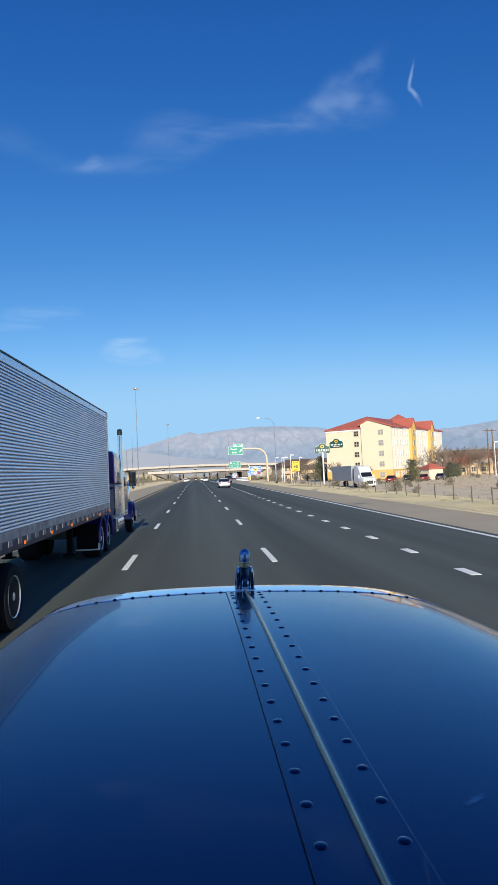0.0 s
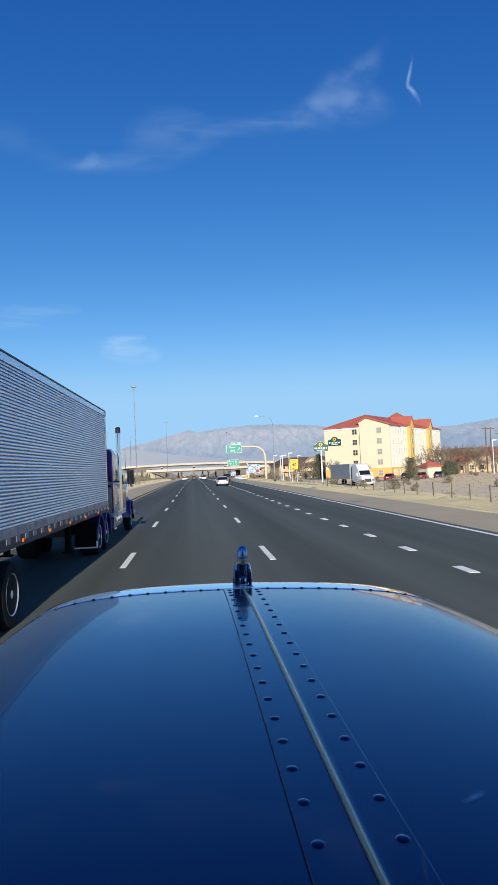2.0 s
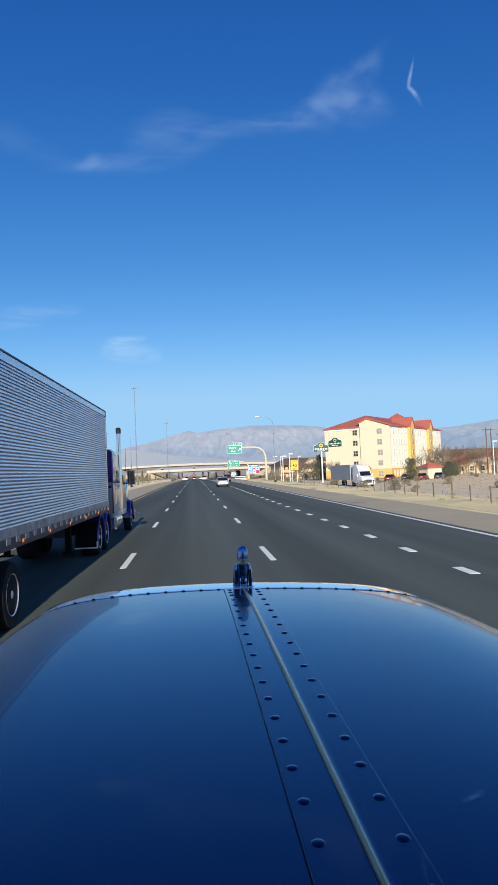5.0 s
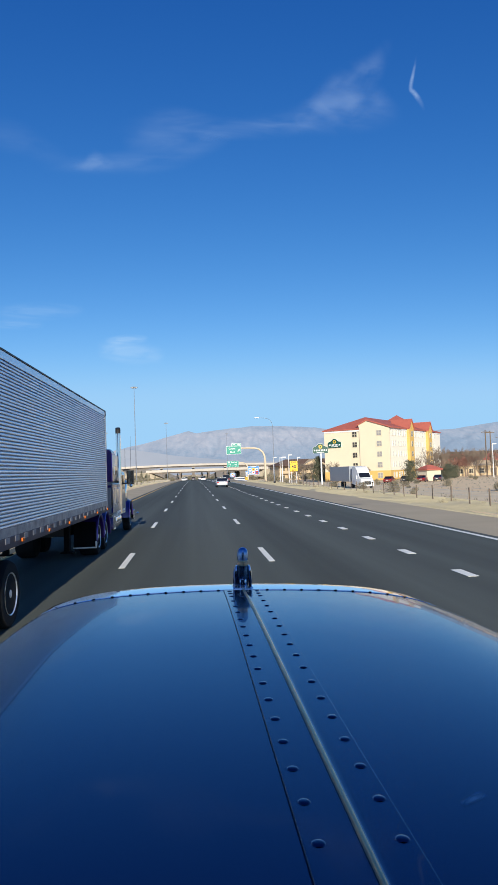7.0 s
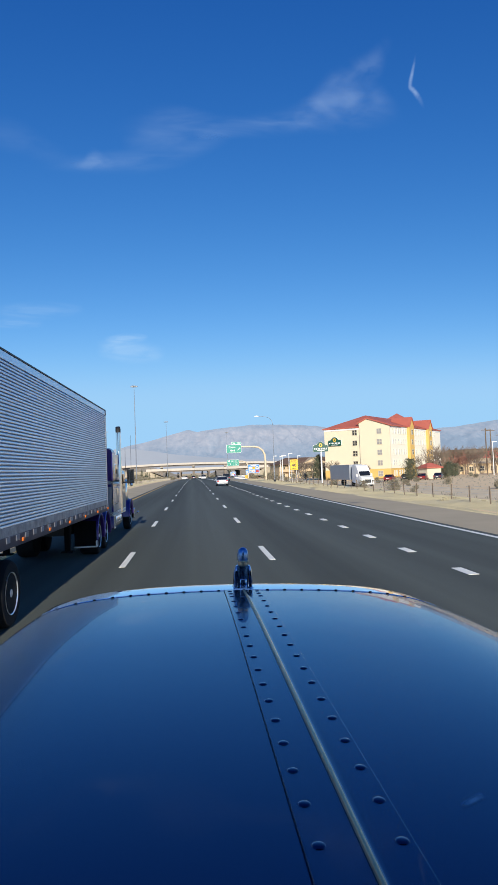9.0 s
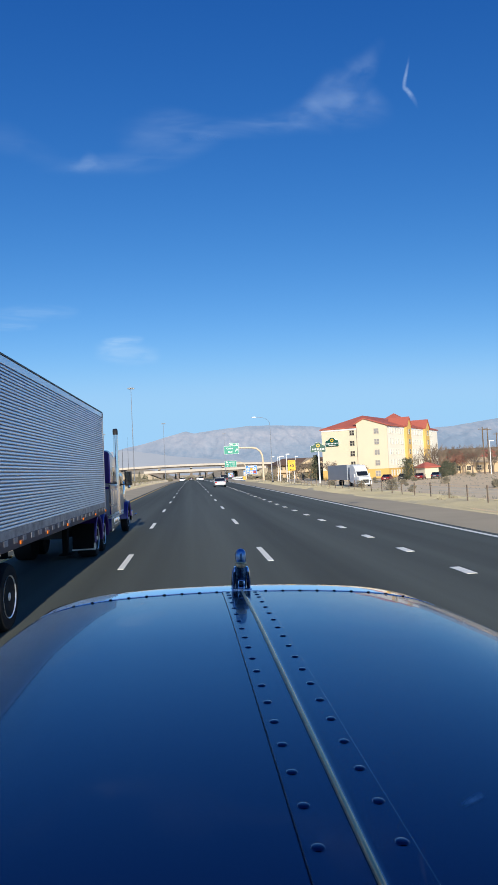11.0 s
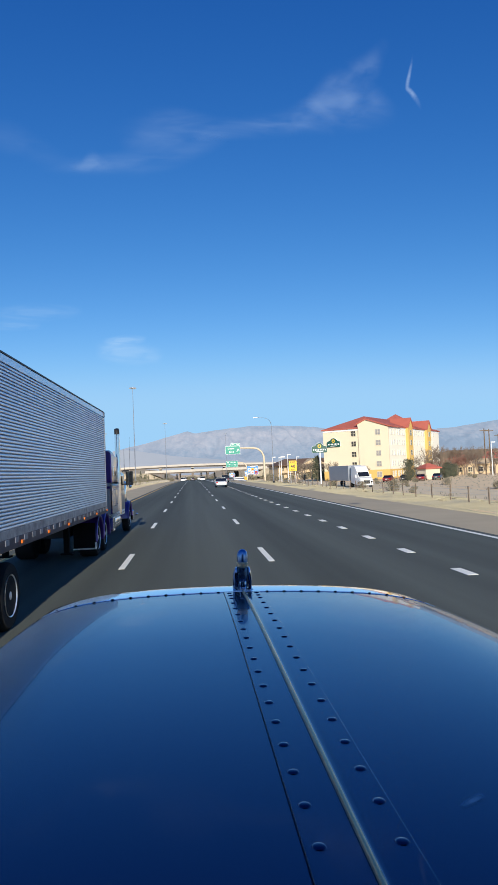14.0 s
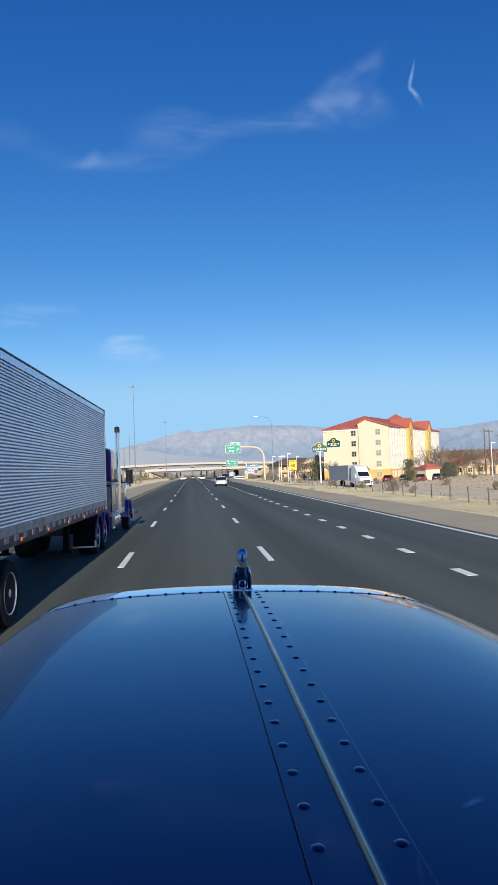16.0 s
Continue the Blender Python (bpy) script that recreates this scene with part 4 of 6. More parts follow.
for x in (-0.02, -SW + 0.02):
    st = part("exhaust_pipe", tube([(x, 1.98, 0.9), (x, 1.98, 3.3), (x, 1.98, 3.8)], 0.09, 18), "chrome", tractor, "tall polished chrome exhaust stack", smooth=40)
    part("stack_tip", tube([(x, 1.98, 3.78), (x, 1.97, 3.9), (x, 1.94, 3.97)], [0.091, 0.093, 0.085], 18), "black", st, "black open stack end", smooth=40)
part("air_cleaner", lathe([(0.05, 1.25), (0.19, 1.27), (0.2, 1.32), (0.2, 2.0), (0.17, 2.06), (0.05, 2.08)], 2, (-0.16, 3.9, 0), 20), "chrome", tractor, smooth=40)
mir = part("mirror", box(0.1, 0.37, 3.3, 3.42, 1.9, 2.46, 0.03), "black", tractor, "tall door mirror in a black shell", smooth=40)
part("mirror_glass", box(0.125, 0.345, 3.285, 3.3, 1.93, 2.43), "dark_glass", mir)
part("mirror_arm", tube([(0, 3.2, 2.46), (0.2, 3.35, 2.48), (0.22, 3.36, 2.42)], 0.016, 8), "black", mir)
part("mirror_arm", tube([(0, 3.2, 1.95), (0.2, 3.35, 1.93), (0.22, 3.36, 1.98)], 0.016, 8), "black", mir)
part("spot_mirror", lathe([(0.01, -0.03), (0.06, -0.01), (0.065, 0.02), (0.05, 0.05), (0.01, 0.06)], 1, (0.25, 3.32, 1.86), 14), "chrome", mir)
part("antenna", tube([(0.05, 3.3, 2.4), (0.06, 3.28, 3.3)], [0.012, 0.004], 6), "black", tractor)

# tractor details: lamps, trim, aerial
M["pale_purple"] = material("pale_purple_trim", (0.2, 0.12, 0.5), 0.3, 0.4, vary=0.05, scale=2, fine=60, coat=0.6)
part("stack_slot", box(-0.04, 0.0, 1.895, 1.91, 2.75, 3.35, 0.003), "black", tractor, "dark slot in the stack guard")
part("whip_aerial", tube([(0.26, 3.36, 2.42), (0.26, 3.37, 3.1), (0.27, 3.4, 3.75)], [0.007, 0.005, 0.003], 6), "black", mir)
part("mirror_bracket", tube([(0.0, 3.05, 2.44), (0.12, 3.1, 2.45), (0.14, 3.1, 2.2), (0.12, 3.1, 1.98), (0.0, 3.05, 1.96)], 0.014, 8), "black", mir)
rod = part("guide_rod", tube([(0.02, 6.8, 0.55), (0.1, 6.8, 0.6)], 0.012, 8), "chrome", tractor)
part("guide_ball", lathe([(0.004, -0.05), (0.035, -0.04), (0.05, 0.0), (0.035, 0.04), (0.004, 0.05)], 2, (0.13, 6.8, 0.61), 14), "chrome", rod, smooth=60)
part("back_stripe", box(-0.62, -0.2, -0.012, 0.004, 2.98, 3.03), "grey_paint", sleeper, "silver-grey outline stripe")
part("back_stripe", box(-0.25, -0.2, -0.012, 0.004, 2.6, 2.98), "grey_paint", sleeper, "silver-grey outline stripe")
part("corner_strip", box(-0.05, 0.012, -0.014, 0.03, 1.02, 2.0, 0.004), "chrome", sleeper, "bright chrome corner strip")
part("edge_trim", box(-0.03, 0.01, -0.012, 0.035, 2.06, 3.0, 0.006), "pale_purple", sleeper, "pale purple edge trim")
for y in (0.3, 1.15):
    part("grab_handle", tube([(0.012, y, 1.3), (0.05, y, 1.34), (0.05, y, 1.8), (0.012, y, 1.84)], 0.012, 8), "chrome", sleeper)
rv = None
for i in range(24):
    m = Matrix.Translation((0.021, 1.06 + 0.095 * i, 0.94))
    if rv is None:
        rv = part("skirt_rivet", lathe([(0.014, 0.0), (0.012, 0.004), (0.002, 0.007)], 0, (0, 0, 0), 8), "chrome", tractor)
        rv.matrix_basis = m
    else:
        again("skirt_rivet", rv, tractor, m)
for ax in (-1.45, -2.8):
    part("fender_edge", tube([(0.01, ax + 0.64 * math.cos(a), 0.52 + 0.64 * math.sin(a)) for a in [math.pi * (1.02 - k / 14 * 1.04) for k in range(15)]], 0.016, 8), "pale_purple", tractor, "pale purple fender edge", smooth=40)
part("fender_edge", tube([(-0.02, 5.6 + 0.68 * math.cos(a), 0.55 + 0.69 * math.sin(a)) for a in [math.pi * (1.0 - k / 14 * 0.98) for k in range(15)]], 0.016, 8), "pale_purple", tractor, "pale purple fender edge", smooth=40)
for i in range(5):
    part("roof_lamp", lathe([(0.005, -0.06), (0.04, -0.05), (0.05, 0.0), (0.04, 0.05), (0.005, 0.06)], 1, (-0.35 - 0.41 * i, 3.45, 2.46), 12), "orange_lens", cab, "amber roof lamp")

# ---- hotel ----
def hip(bm, x0, x1, y0, y1, z0, z1, over, inset):
    """A hipped roof with overhang; its ridge runs along x."""
    ym = (y0 + y1) / 2
    e = [bm.verts.new(p) for p in ((x0 - over, y0 - over, z0), (x1 + over, y0 - over, z0), (x1 + over, y1 + over, z0), (x0 - over, y1 + over, z0))]
    lo = [bm.verts.new((v.co.x, v.co.y, z0 - 0.25)) for v in e]
    r = [bm.verts.new((x0 + inset, ym, z1)), bm.verts.new((x1 - inset, ym, z1))]
    bm.faces.new((e[0], e[1], r[1], r[0]))
    bm.faces.new((e[1], e[2], r[1]))
    bm.faces.new((e[2], e[3], r[0], r[1]))
    bm.faces.new((e[3], e[0], r[0]))
    for i in range(4):
        j = (i + 1) % 4
        bm.faces.new((lo[i], lo[j], e[j], e[i]))
    bm.faces.new(lo[::-1])
    return bm


def window_unit(parent, m, w, h, frame_mat="white", glass_mat="dark_glass"):
    """A recessed sash window in local xz, facing -y."""
    f = 0.09
    bm = bmesh.new()
    add_box(bm, -w / 2, w / 2, -0.04, 0.06, h / 2 - f, h / 2)
    add_box(bm, -w / 2, w / 2, -0.06, 0.06, -h / 2, -h / 2 + f)
    add_box(bm, -w / 2, -w / 2 + f, -0.04, 0.06, -h / 2 + f, h / 2 - f)
    add_box(bm, w / 2 - f, w / 2, -0.04, 0.06, -h / 2 + f, h / 2 - f)
    add_box(bm, -0.04, 0.04, -0.03, 0.06, -h / 2 + f, h / 2 - f)
    add_box(bm, -w / 2 + f, -0.04, -0.02, 0.06, -0.03, 0.03)
    add_box(bm, 0.04, w / 2 - f, -0.02, 0.06, -0.03, 0.03)
    o = part("window", bm, frame_mat, parent)
    o.matrix_basis = m
    part("pane", box(-w / 2 + f, w / 2 - f, 0.0, 0.03, -h / 2 + f, h / 2 - f), glass_mat, o)
    return o


def window_copy(src, m):
    o = again("window", src, src.parent, m)
    again("pane", src.children[0], o, Matrix.Identity(4))
    return o


HB = -1.35
hotel = thing("hotel", Matrix.Translation((53.4, 176, HB)) @ Matrix.Rotation(radians(54), 4, "Z"), "five-storey pale yellow stucco hotel with red metal roof", "hotel")
HL, HW, HE = 50.0, 19.5, 14.2
part("wall", box(0, HL, 0, HW, 2.6, HE), "stucco", hotel)
part("base_band", box(-0.06, HL + 0.06, -0.06, HW + 0.06, 0, 2.6), "stucco_amber", hotel, "amber lower storey")
roof = part("roof", hip(bmesh.new(), 0, HL, 0, HW, HE + 0.25, HE + 3.9, 0.4, 7.5), "roof_red", hotel, "red hipped metal roof")
# colour lifted so this side reads nearly as bright as the end wall
part("long_wall", box(0.02, HL - 0.02, -0.04, 0.0, 2.62, HE - 0.52), "stucco_pale", hotel, "paler cream stucco on the long side")
# shallow end bay that rises into a lopsided gable
part("end_bay", box(-0.42, 0.0, -0.05, 8.6, 2.6, HE), "stucco", hotel)
part("base_band", box(-0.48, -0.06, -0.1, 8.66, 0, 2.6), "stucco_amber", hotel, "amber lower storey")
part("gable", prism([(-0.05, HE), (8.6, HE), (8.8, HE + 1.15), (6.3, HE + 2.3)], 0, -0.42, 8), "stucco", hotel)
bm = bmesh.new()
for y_e, z_e in ((-0.65, HE - 0.05), (9.1, HE + 1.0)):
    add_rings(bm, [[(x, y_e, z_e), (x, 6.3, HE + 2.3), (x, 6.3, HE + 2.62), (x, y_e, z_e + 0.3)] for x in (-0.8, 9)])
part("gable_roof", bm, "roof_red", hotel)
# end wall trim
part("cornice", box(-0.12, HL, -0.12, 0.0, HE - 0.5, HE - 0.02), "white", hotel)
part("cornice", box(-0.12, 0.0, 8.6, HW, HE - 0.5, HE - 0.02), "white", hotel)
# windows on the end wall
turn = Matrix.Rotation(radians(-90), 4, "Z")
M["sash_cream"] = material("cream_window_sash", (0.66, 0.6, 0.46), 0.7, vary=0.05, scale=1, fine=10)
M["brown_pane"] = material("brown_tinted_pane", (0.06, 0.05, 0.045), 0.15, vary=0.2, scale=0.7, fine=6)
M["half_blind"] = material("pane_with_grey_blind", (0.36, 0.34, 0.33), 0.3, vary=0.15, scale=0.7, fine=5)
M["white_blind"] = material("white_blind_pane", (0.4, 0.41, 0.43), 0.4, vary=0.08, scale=1, fine=8)
win, pale = None, None
for y, zs in ((10.2, (12.9, 10.0, 7.1, 4.2)), (2.9, (12.9, 10.0, 7.1, 4.2, 1.3))):
    for z in zs:
        m = Matrix.Translation((-0.07 if y > 8.6 else (-0.49 if z > 2.6 else -0.55), y, z)) @ turn
        if win is None:
            win = window_unit(hotel, m, 1.5, 1.55, "sash_cream", "brown_pane")
        elif y > 8.6:
            window_copy(win, m)
        elif pale is None:
            pale = window_unit(hotel, m, 1.5, 1.55, "sash_cream", "half_blind")
        else:
            window_copy(pale, m)
# windows on the long wall, their blinds drawn
blind_win = None
for s in (2.2, 4.2, 6.8, 8.8, 11.2, 13.0, 20.6, 22.6, 25.2, 27.2, 30.0, 32.0, 39.6, 41.4, 43.2):
    for z in (12.9, 10.0, 7.1, 4.2, 1.3):
        if blind_win is None:
            blind_win = window_unit(hotel, Matrix.Translation((s, -0.1, z)), 1.0, 1.6, "stucco_pale", "white_blind")
        else:
            window_copy(blind_win, Matrix.Translation((s, -0.1, z)))
for s in (16.6, 35.6):
    tower = part("bay_tower", box(s - 2.0, s + 2.0, -0.9, 0.0, 0, HE + 0.4), "stucco_amber", hotel, "amber stucco bay")
    bm = bmesh.new()
    add_rings(bm, [[(s - 2.0, y, HE + 0.4), (s + 2.0, y, HE + 0.4), (s, y, HE + 2.9)] for y in (-0.9, 4)])
    part("bay_gable", bm, "stucco_amber", tower)
    bm = bmesh.new()
    for sgn in (-1, 1):
        add_rings(bm, [[(s + sgn * 2.3, y, HE + 0.15), (s, y, HE + 2.9), (s, y, HE + 3.15), (s + sgn * 2.3, y, HE + 0.4)] for y in (-1.2, 5)])
    part("bay_roof", bm, "roof_red", tower)
    for z in (12.9, 10.0, 7.1, 4.2, 1.3):
        w = again("window", win, tower, Matrix.Translation((s, -0.97, z)))
        again("pane", win.children[0], w, Matrix.Identity(4))
bm = bmesh.new()
add_box(bm, 33, 38, 7.2, 12.2, HE + 2.5, HE + 3.7)
cup = part("roof_turret", bm, "stucco_amber", hotel)
bm = bmesh.new()
hip(bm, 33, 38, 7.2, 12.2, HE + 3.9, HE + 6.0, 0.5, 2.46)
part("turret_roof", bm, "roof_red", cup)
# wall sign: plain shapes in its colours
def arch_panel(w, h, d):
    """A low board with rounded shoulders and a hump over its middle."""
    side = [(w * 0.5, h * 0.04), (w * 0.5, h * 0.56), (w * 0.46, h * 0.64), (w * 0.34, h * 0.68), (w * 0.25, h * 0.76), (w * 0.17, h * 0.9), (w * 0.08, h * 0.98)]
    return prism([(-x, z) for x, z in side[::-1]] + [(-w * 0.46, 0), (w * 0.46, 0)] + side, 1, -d / 2, d / 2)


M["dark_green"] = material("dark_green_sign", (0.01, 0.075, 0.055), 0.5, vary=0.05, scale=1, fine=20)
M["sun_gold"] = material("gold_sign_paint", (0.8, 0.5, 0.05), 0.5, vary=0.05, scale=3, fine=20)


def sun_sign(parent, m, w, h):
    face = part("sign_face", arch_panel(w, h, 0.3), "dark_green", parent, "dark green arched sign face")
    face.matrix_basis = m
    bm = bmesh.new()
    n = 24
    pts = [((0.1 if k % 2 else 0.14) * w * math.cos(2 * math.pi * k / n), 0.66 * h + (0.1 if k % 2 else 0.14) * w * math.sin(2 * math.pi * k / n)) for k in range(n)]
    part("sun_emblem", prism(pts, 1, -0.19, -0.15), "sun_gold", face, "gold sunburst emblem")
    part("emblem_centre", lathe([(0.06 * w, -0.22), (0.06 * w, -0.19)], 1, (0, 0, 0.66 * h), 18), "dark_green", face)
    for i in range(8):
        x = (-0.385 + 0.11 * i) * w
        part("letter_bar", box(x - 0.028 * w, x + 0.028 * w, -0.18, -0.15, 0.22 * h, 0.38 * h), "sign_white", face)
    part("letter_bar", box(-0.25 * w, 0.25 * w, -0.18, -0.15, 0.08 * h, 0.13 * h), "sign_white", face)
    part("border", arch_panel(w * 1.02, h * 1.02, 0.26), "sign_white", face)
    return face


sun_sign(hotel, Matrix.Translation((-0.25, 16.2, 9.5)) @ turn, 4.0, 2.5)
pole_sign = thing("pole_sign", Matrix.Translation((29.6, 152, ground_z(29.6, 152))), "dark green arched hotel sign on a white pole", "sign")
part("pole", tube([(0, 0, -0.2), (0, 0, 7.4)], 0.17, 12), "white", pole_sign, smooth=40)
sun_sign(pole_sign, Matrix.Translation((-0.1, 0, 7.2)), 3.5, 2.3)
gate = thing("gate_house", Matrix.Translation((54.5, 150, ground_z(54.5, 150))) @ Matrix.Rotation(radians(20), 4, "Z"), "small cream stucco pavilion with red roof", "building")
part("wall", box(-2.0, 2.0, -1.6, 1.6, 0, 2.5), "stucco", gate)
part("roof", hip(bmesh.new(), -2.0, 2.0, -1.6, 1.6, 2.7, 3.7, 0.4, 1.5), "roof_red", gate)

# ---- low buildings behind ----
def low_block(x, y, w, d, h, wall, roofm, label, rows=1, cols=6, rz=0):
    b = thing("building", Matrix.Translation((x, y, ground_z(x, y))) @ Matrix.Rotation(radians(rz), 4, "Z"), label, "building")
    part("wall", box(-w / 2, w / 2, -d / 2, d / 2, -0.5, h), wall, b)
    part("roof", hip(bmesh.new(), -w / 2, w / 2, -d / 2, d / 2, h + 0.2, h + d * 0.22, 0.5, d * 0.4), roofm, b)
    for r in range(rows):
        for c in range(cols):
            window_copy_to(b, -w / 2 + (c + 0.5) * w / cols, -d / 2 - 0.05, 1.5 + 2.9 * r)
    return b


def window_copy_to(b, x, y, z):
    w = again("window", win, b, Matrix.Translation((x, y, z)))
    again("pane", win.children[0], w, Matrix.Identity(4))


low_block(118, 275, 34, 14, 5.5, "roof_brown", "roof_red", "low red-brown roadside building", 1, 7, -8)
low_block(128, 290, 40, 18, 6, "stucco_tan", "roof_brown", "low tan building with a brown roof", 1, 8, -10)
low_block(92, 205, 20, 8, 3.0, "stucco_tan", "stucco_tan", "low tan commercial building", 1, 6, -5)
# two-storey motel beyond
motel = thing("motel", Matrix.Translation((52, 292, ground_z(52, 292))) @ Matrix.Rotation(radians(12), 4, "Z"), "two-storey tan motel with balconies and brown roof", "motel")
part("wall", box(-15, 30, 0, 12, 0, 6.2), "stucco_tan", motel)
part("roof", hip(bmesh.new(), -15, 30, -1.6, 12, 6.4, 9.2, 0.8, 5), "roof_brown", motel)
bm = bmesh.new()
add_rings(bm, [[(-5, y, 6.3), (7, y, 6.3), (1, y, 9.0)] for y in (-3.0, 4)])
part("porch_gable", bm, "stucco_tan", motel)
part("balcony", box(-15, 30, -1.8, 0, 2.9, 3.15), "stucco_tan", motel)
part("balcony_rail", box(-15, 30, -1.85, -1.78, 3.15, 4.1), "stucco_tan", motel)
for i in range(13):
    part("post", box(-15 + 3.7 * i, -14.6 + 3.7 * i, -1.9, -1.5, 0, 6.3), "stucco_tan", motel)
for i in range(12):
    for z in (1.4, 4.6):
        window_copy_to(motel, -13 + 3.7 * i, -0.07, z)

# ---- motorway signs ----
def rounded(w, h, r, d0, d1):
    pts = []
    for cx, cz, a0 in ((w / 2 - r, h / 2 - r, 0), (-w / 2 + r, h / 2 - r, 90), (-w / 2 + r, -h / 2 + r, 180), (w / 2 - r, -h / 2 + r, 270)):
        pts += [(cx + r * math.cos(radians(a0 + k * 22.5)), cz + r * math.sin(radians(a0 + k * 22.5))) for k in range(5)]
    return prism(pts, 1, d0, d1)


def panel(parent, m, w, h, colour, border="sign_white", r=0.18):
    p = part("sign_panel", rounded(w, h, r, 0.0, 0.06), border, parent)
    p.matrix_basis = m
    part("sign_field", rounded(w - 0.12, h - 0.12, r * 0.8, -0.008, 0.0), colour, p)
    return p


UP = Matrix.Rotation(radians(90), 4, "X")


def letters(parent, words, size, x, z, mat="sign_white", bold=0.012, spacing=1.1):
    return text(words, size, mat, parent, Matrix.Translation((x, -0.014, z)) @ UP, bold=bold, spacing=spacing)


def arrow(parent, x, z, size, turn_deg, mat="sign_white"):
    pts = [(-0.09, -0.5), (0.09, -0.5), (0.09, 0.12), (0.3, 0.12), (0, 0.5), (-0.3, 0.12), (-0.09, 0.12)]
    c, s = math.cos(radians(turn_deg)), math.sin(radians(turn_deg))
    part("arrow", prism([(x + size * (a * c - b * s), z + size * (a * s + b * c)) for a, b in pts], 1, -0.02, -0.009), mat, parent)


SY = 174.0
exit_sign = thing("overhead_sign", Matrix.Translation((18.9, SY, ground_z(18.9, SY))), "green exit sign on a curved tan cantilever arm", "road sign")
arm = [(0, 0, 0), (0, 0, 5.0), (-0.1, 0, 6.6), (-0.6, 0, 7.7), (-1.6, 0, 8.5), (-2.8, 0, 8.75), (-6.2, 0, 8.85), (-9.6, 0, 8.9)]
part("curved_post", tube(arm, [0.3, 0.28, 0.27, 0.26, 0.25, 0.24, 0.2, 0.16], 16), "sign_cream", exit_sign, smooth=40)
p = panel(exit_sign, Matrix.Translation((-8.2, -0.32, 8.35)), 3.9, 2.15, "sign_green")
letters(p, "Coors", 0.62, -0.45, 0.42)
letters(p, "Blvd", 0.62, -0.35, -0.48)
arrow(p, 1.35, -0.05, 0.95, -45)
p2 = panel(exit_sign, Matrix.Translation((-7.5, -0.32, 9.78)), 2.5, 0.68, "sign_green", r=0.1)
letters(p2, "EXIT", 0.32, -0.6, 0)
letters(p2, "155", 0.45, 0.62, 0)

SY = 292.0
guide = thing("overhead_sign", Matrix.Translation((24.0, SY, ground_z(24.0, SY))), "wide green guide sign on a curved tan cantilever arm", "road sign")
part("curved_post", tube([(0, 0, 0), (0, 0, 5.2), (-0.2, 0, 6.6), (-1.0, 0, 7.7), (-2.4, 0, 8.2), (-9, 0, 8.3)], [0.3, 0.28, 0.27, 0.25, 0.22, 0.16], 12), "sign_cream", guide, smooth=40)
p = panel(guide, Matrix.Translation((-6.6, -0.3, 7.6)), 5.2, 2.7, "sign_green")
part("divider", box(-0.03, 0.03, -0.014, -0.006, -1.2, 0.2), "sign_white", p)
part("route_shield", lathe([(0.36, -0.014), (0.36, -0.006)], 1, (-1.7, 0, 0.75), 16), "sign_white", p)
letters(p, "Coors Blvd", 0.5, 0.5, 0.72)
letters(p, "South", 0.42, -1.3, -0.1)
letters(p, "North", 0.42, 1.3, -0.1)
arrow(p, -1.3, -0.85, 0.6, -45)
arrow(p, 1.3, -0.85, 0.6, -45)

exit40 = thing("advisory_sign", Matrix.Translation((16.9, 111, ground_z(16.9, 111))), "yellow exit speed sign on two steel posts", "road sign")
for x in (-0.42, 0.42):
    part("post", box(x - 0.035, x + 0.035, 0.07, 0.13, -0.2, 3.6, 0.006), "galv", exit40)
p = panel(exit40, Matrix.Translation((0, 0, 2.95)), 1.4, 1.85, "sign_yellow", "sign_black", 0.08)
part("divider", box(-0.62, 0.62, -0.014, -0.007, 0.33, 0.36), "sign_black", p)
letters(p, "EXIT", 0.4, 0, 0.62, "sign_black", 0.006)
letters(p, "40", 0.72, 0, -0.1, "sign_black", 0.02)
letters(p, "MPH", 0.3, 0, -0.68, "sign_black", 0.004)


def services(x, y, z, w, h, label):
    s = thing("service_sign", Matrix.Translation((x, y, ground_z(x, y))), label, "road sign")
    for px in (-w * 0.3, w * 0.3):
        part("post", box(px - 0.07, px + 0.07, 0.07, 0.2, -0.2, z + h / 2 - 0.1, 0.01), "wood_pole", s)
    p = panel(s, Matrix.Translation((0, 0, z)), w, h, "sign_blue")
    part("heading_bar", box(-w * 0.25, w * 0.25, -0.014, -0.006, h * 0.36, h * 0.43), "sign_white", p)
    for r in (0, 1):
        for c in (0, 1, 2):
            cx, cz = (c - 1) * w * 0.3, (0.1 if r == 0 else -0.27) * h
            col = ("sign_white", "sign_yellow", "sign_white", "sign_cream", "sign_white", "red_lens")[(r * 3 + c) % 6]
            part("logo_plate", box(cx - w * 0.12, cx + w * 0.12, -0.016, -0.006, cz - h * 0.15, cz + h * 0.15), col, p, "plain logo plate")
            part("logo_shape", box(cx - w * 0.08, cx + w * 0.08, -0.02, -0.016, cz - h * 0.06, cz + h * 0.05), ("sign_blue", "red_lens", "dark_green")[c], p)


services(21, 232, 3.6, 4.0, 3.0, "blue motorist services sign with six logo plates")
services(29.5, 350, 3.6, 4.0, 3.0, "blue motorist services sign with six logo plates")
services(24.5, 415, 3.2, 3.2, 2.6, "blue motorist services sign with six logo plates")

# tall roadside business signs, plain shapes only
biz = thing("pole_sign", Matrix.Translation((60, 372, ground_z(60, 372))), "blue square business sign on a pole", "sign")
part("pole", tube([(0, 0, 0), (0, 0, 8)], 0.25, 10), "galv", biz)
p = panel(biz, Matrix.Translation((0, 0, 8.5)), 4.6, 4.6, "sign_blue")
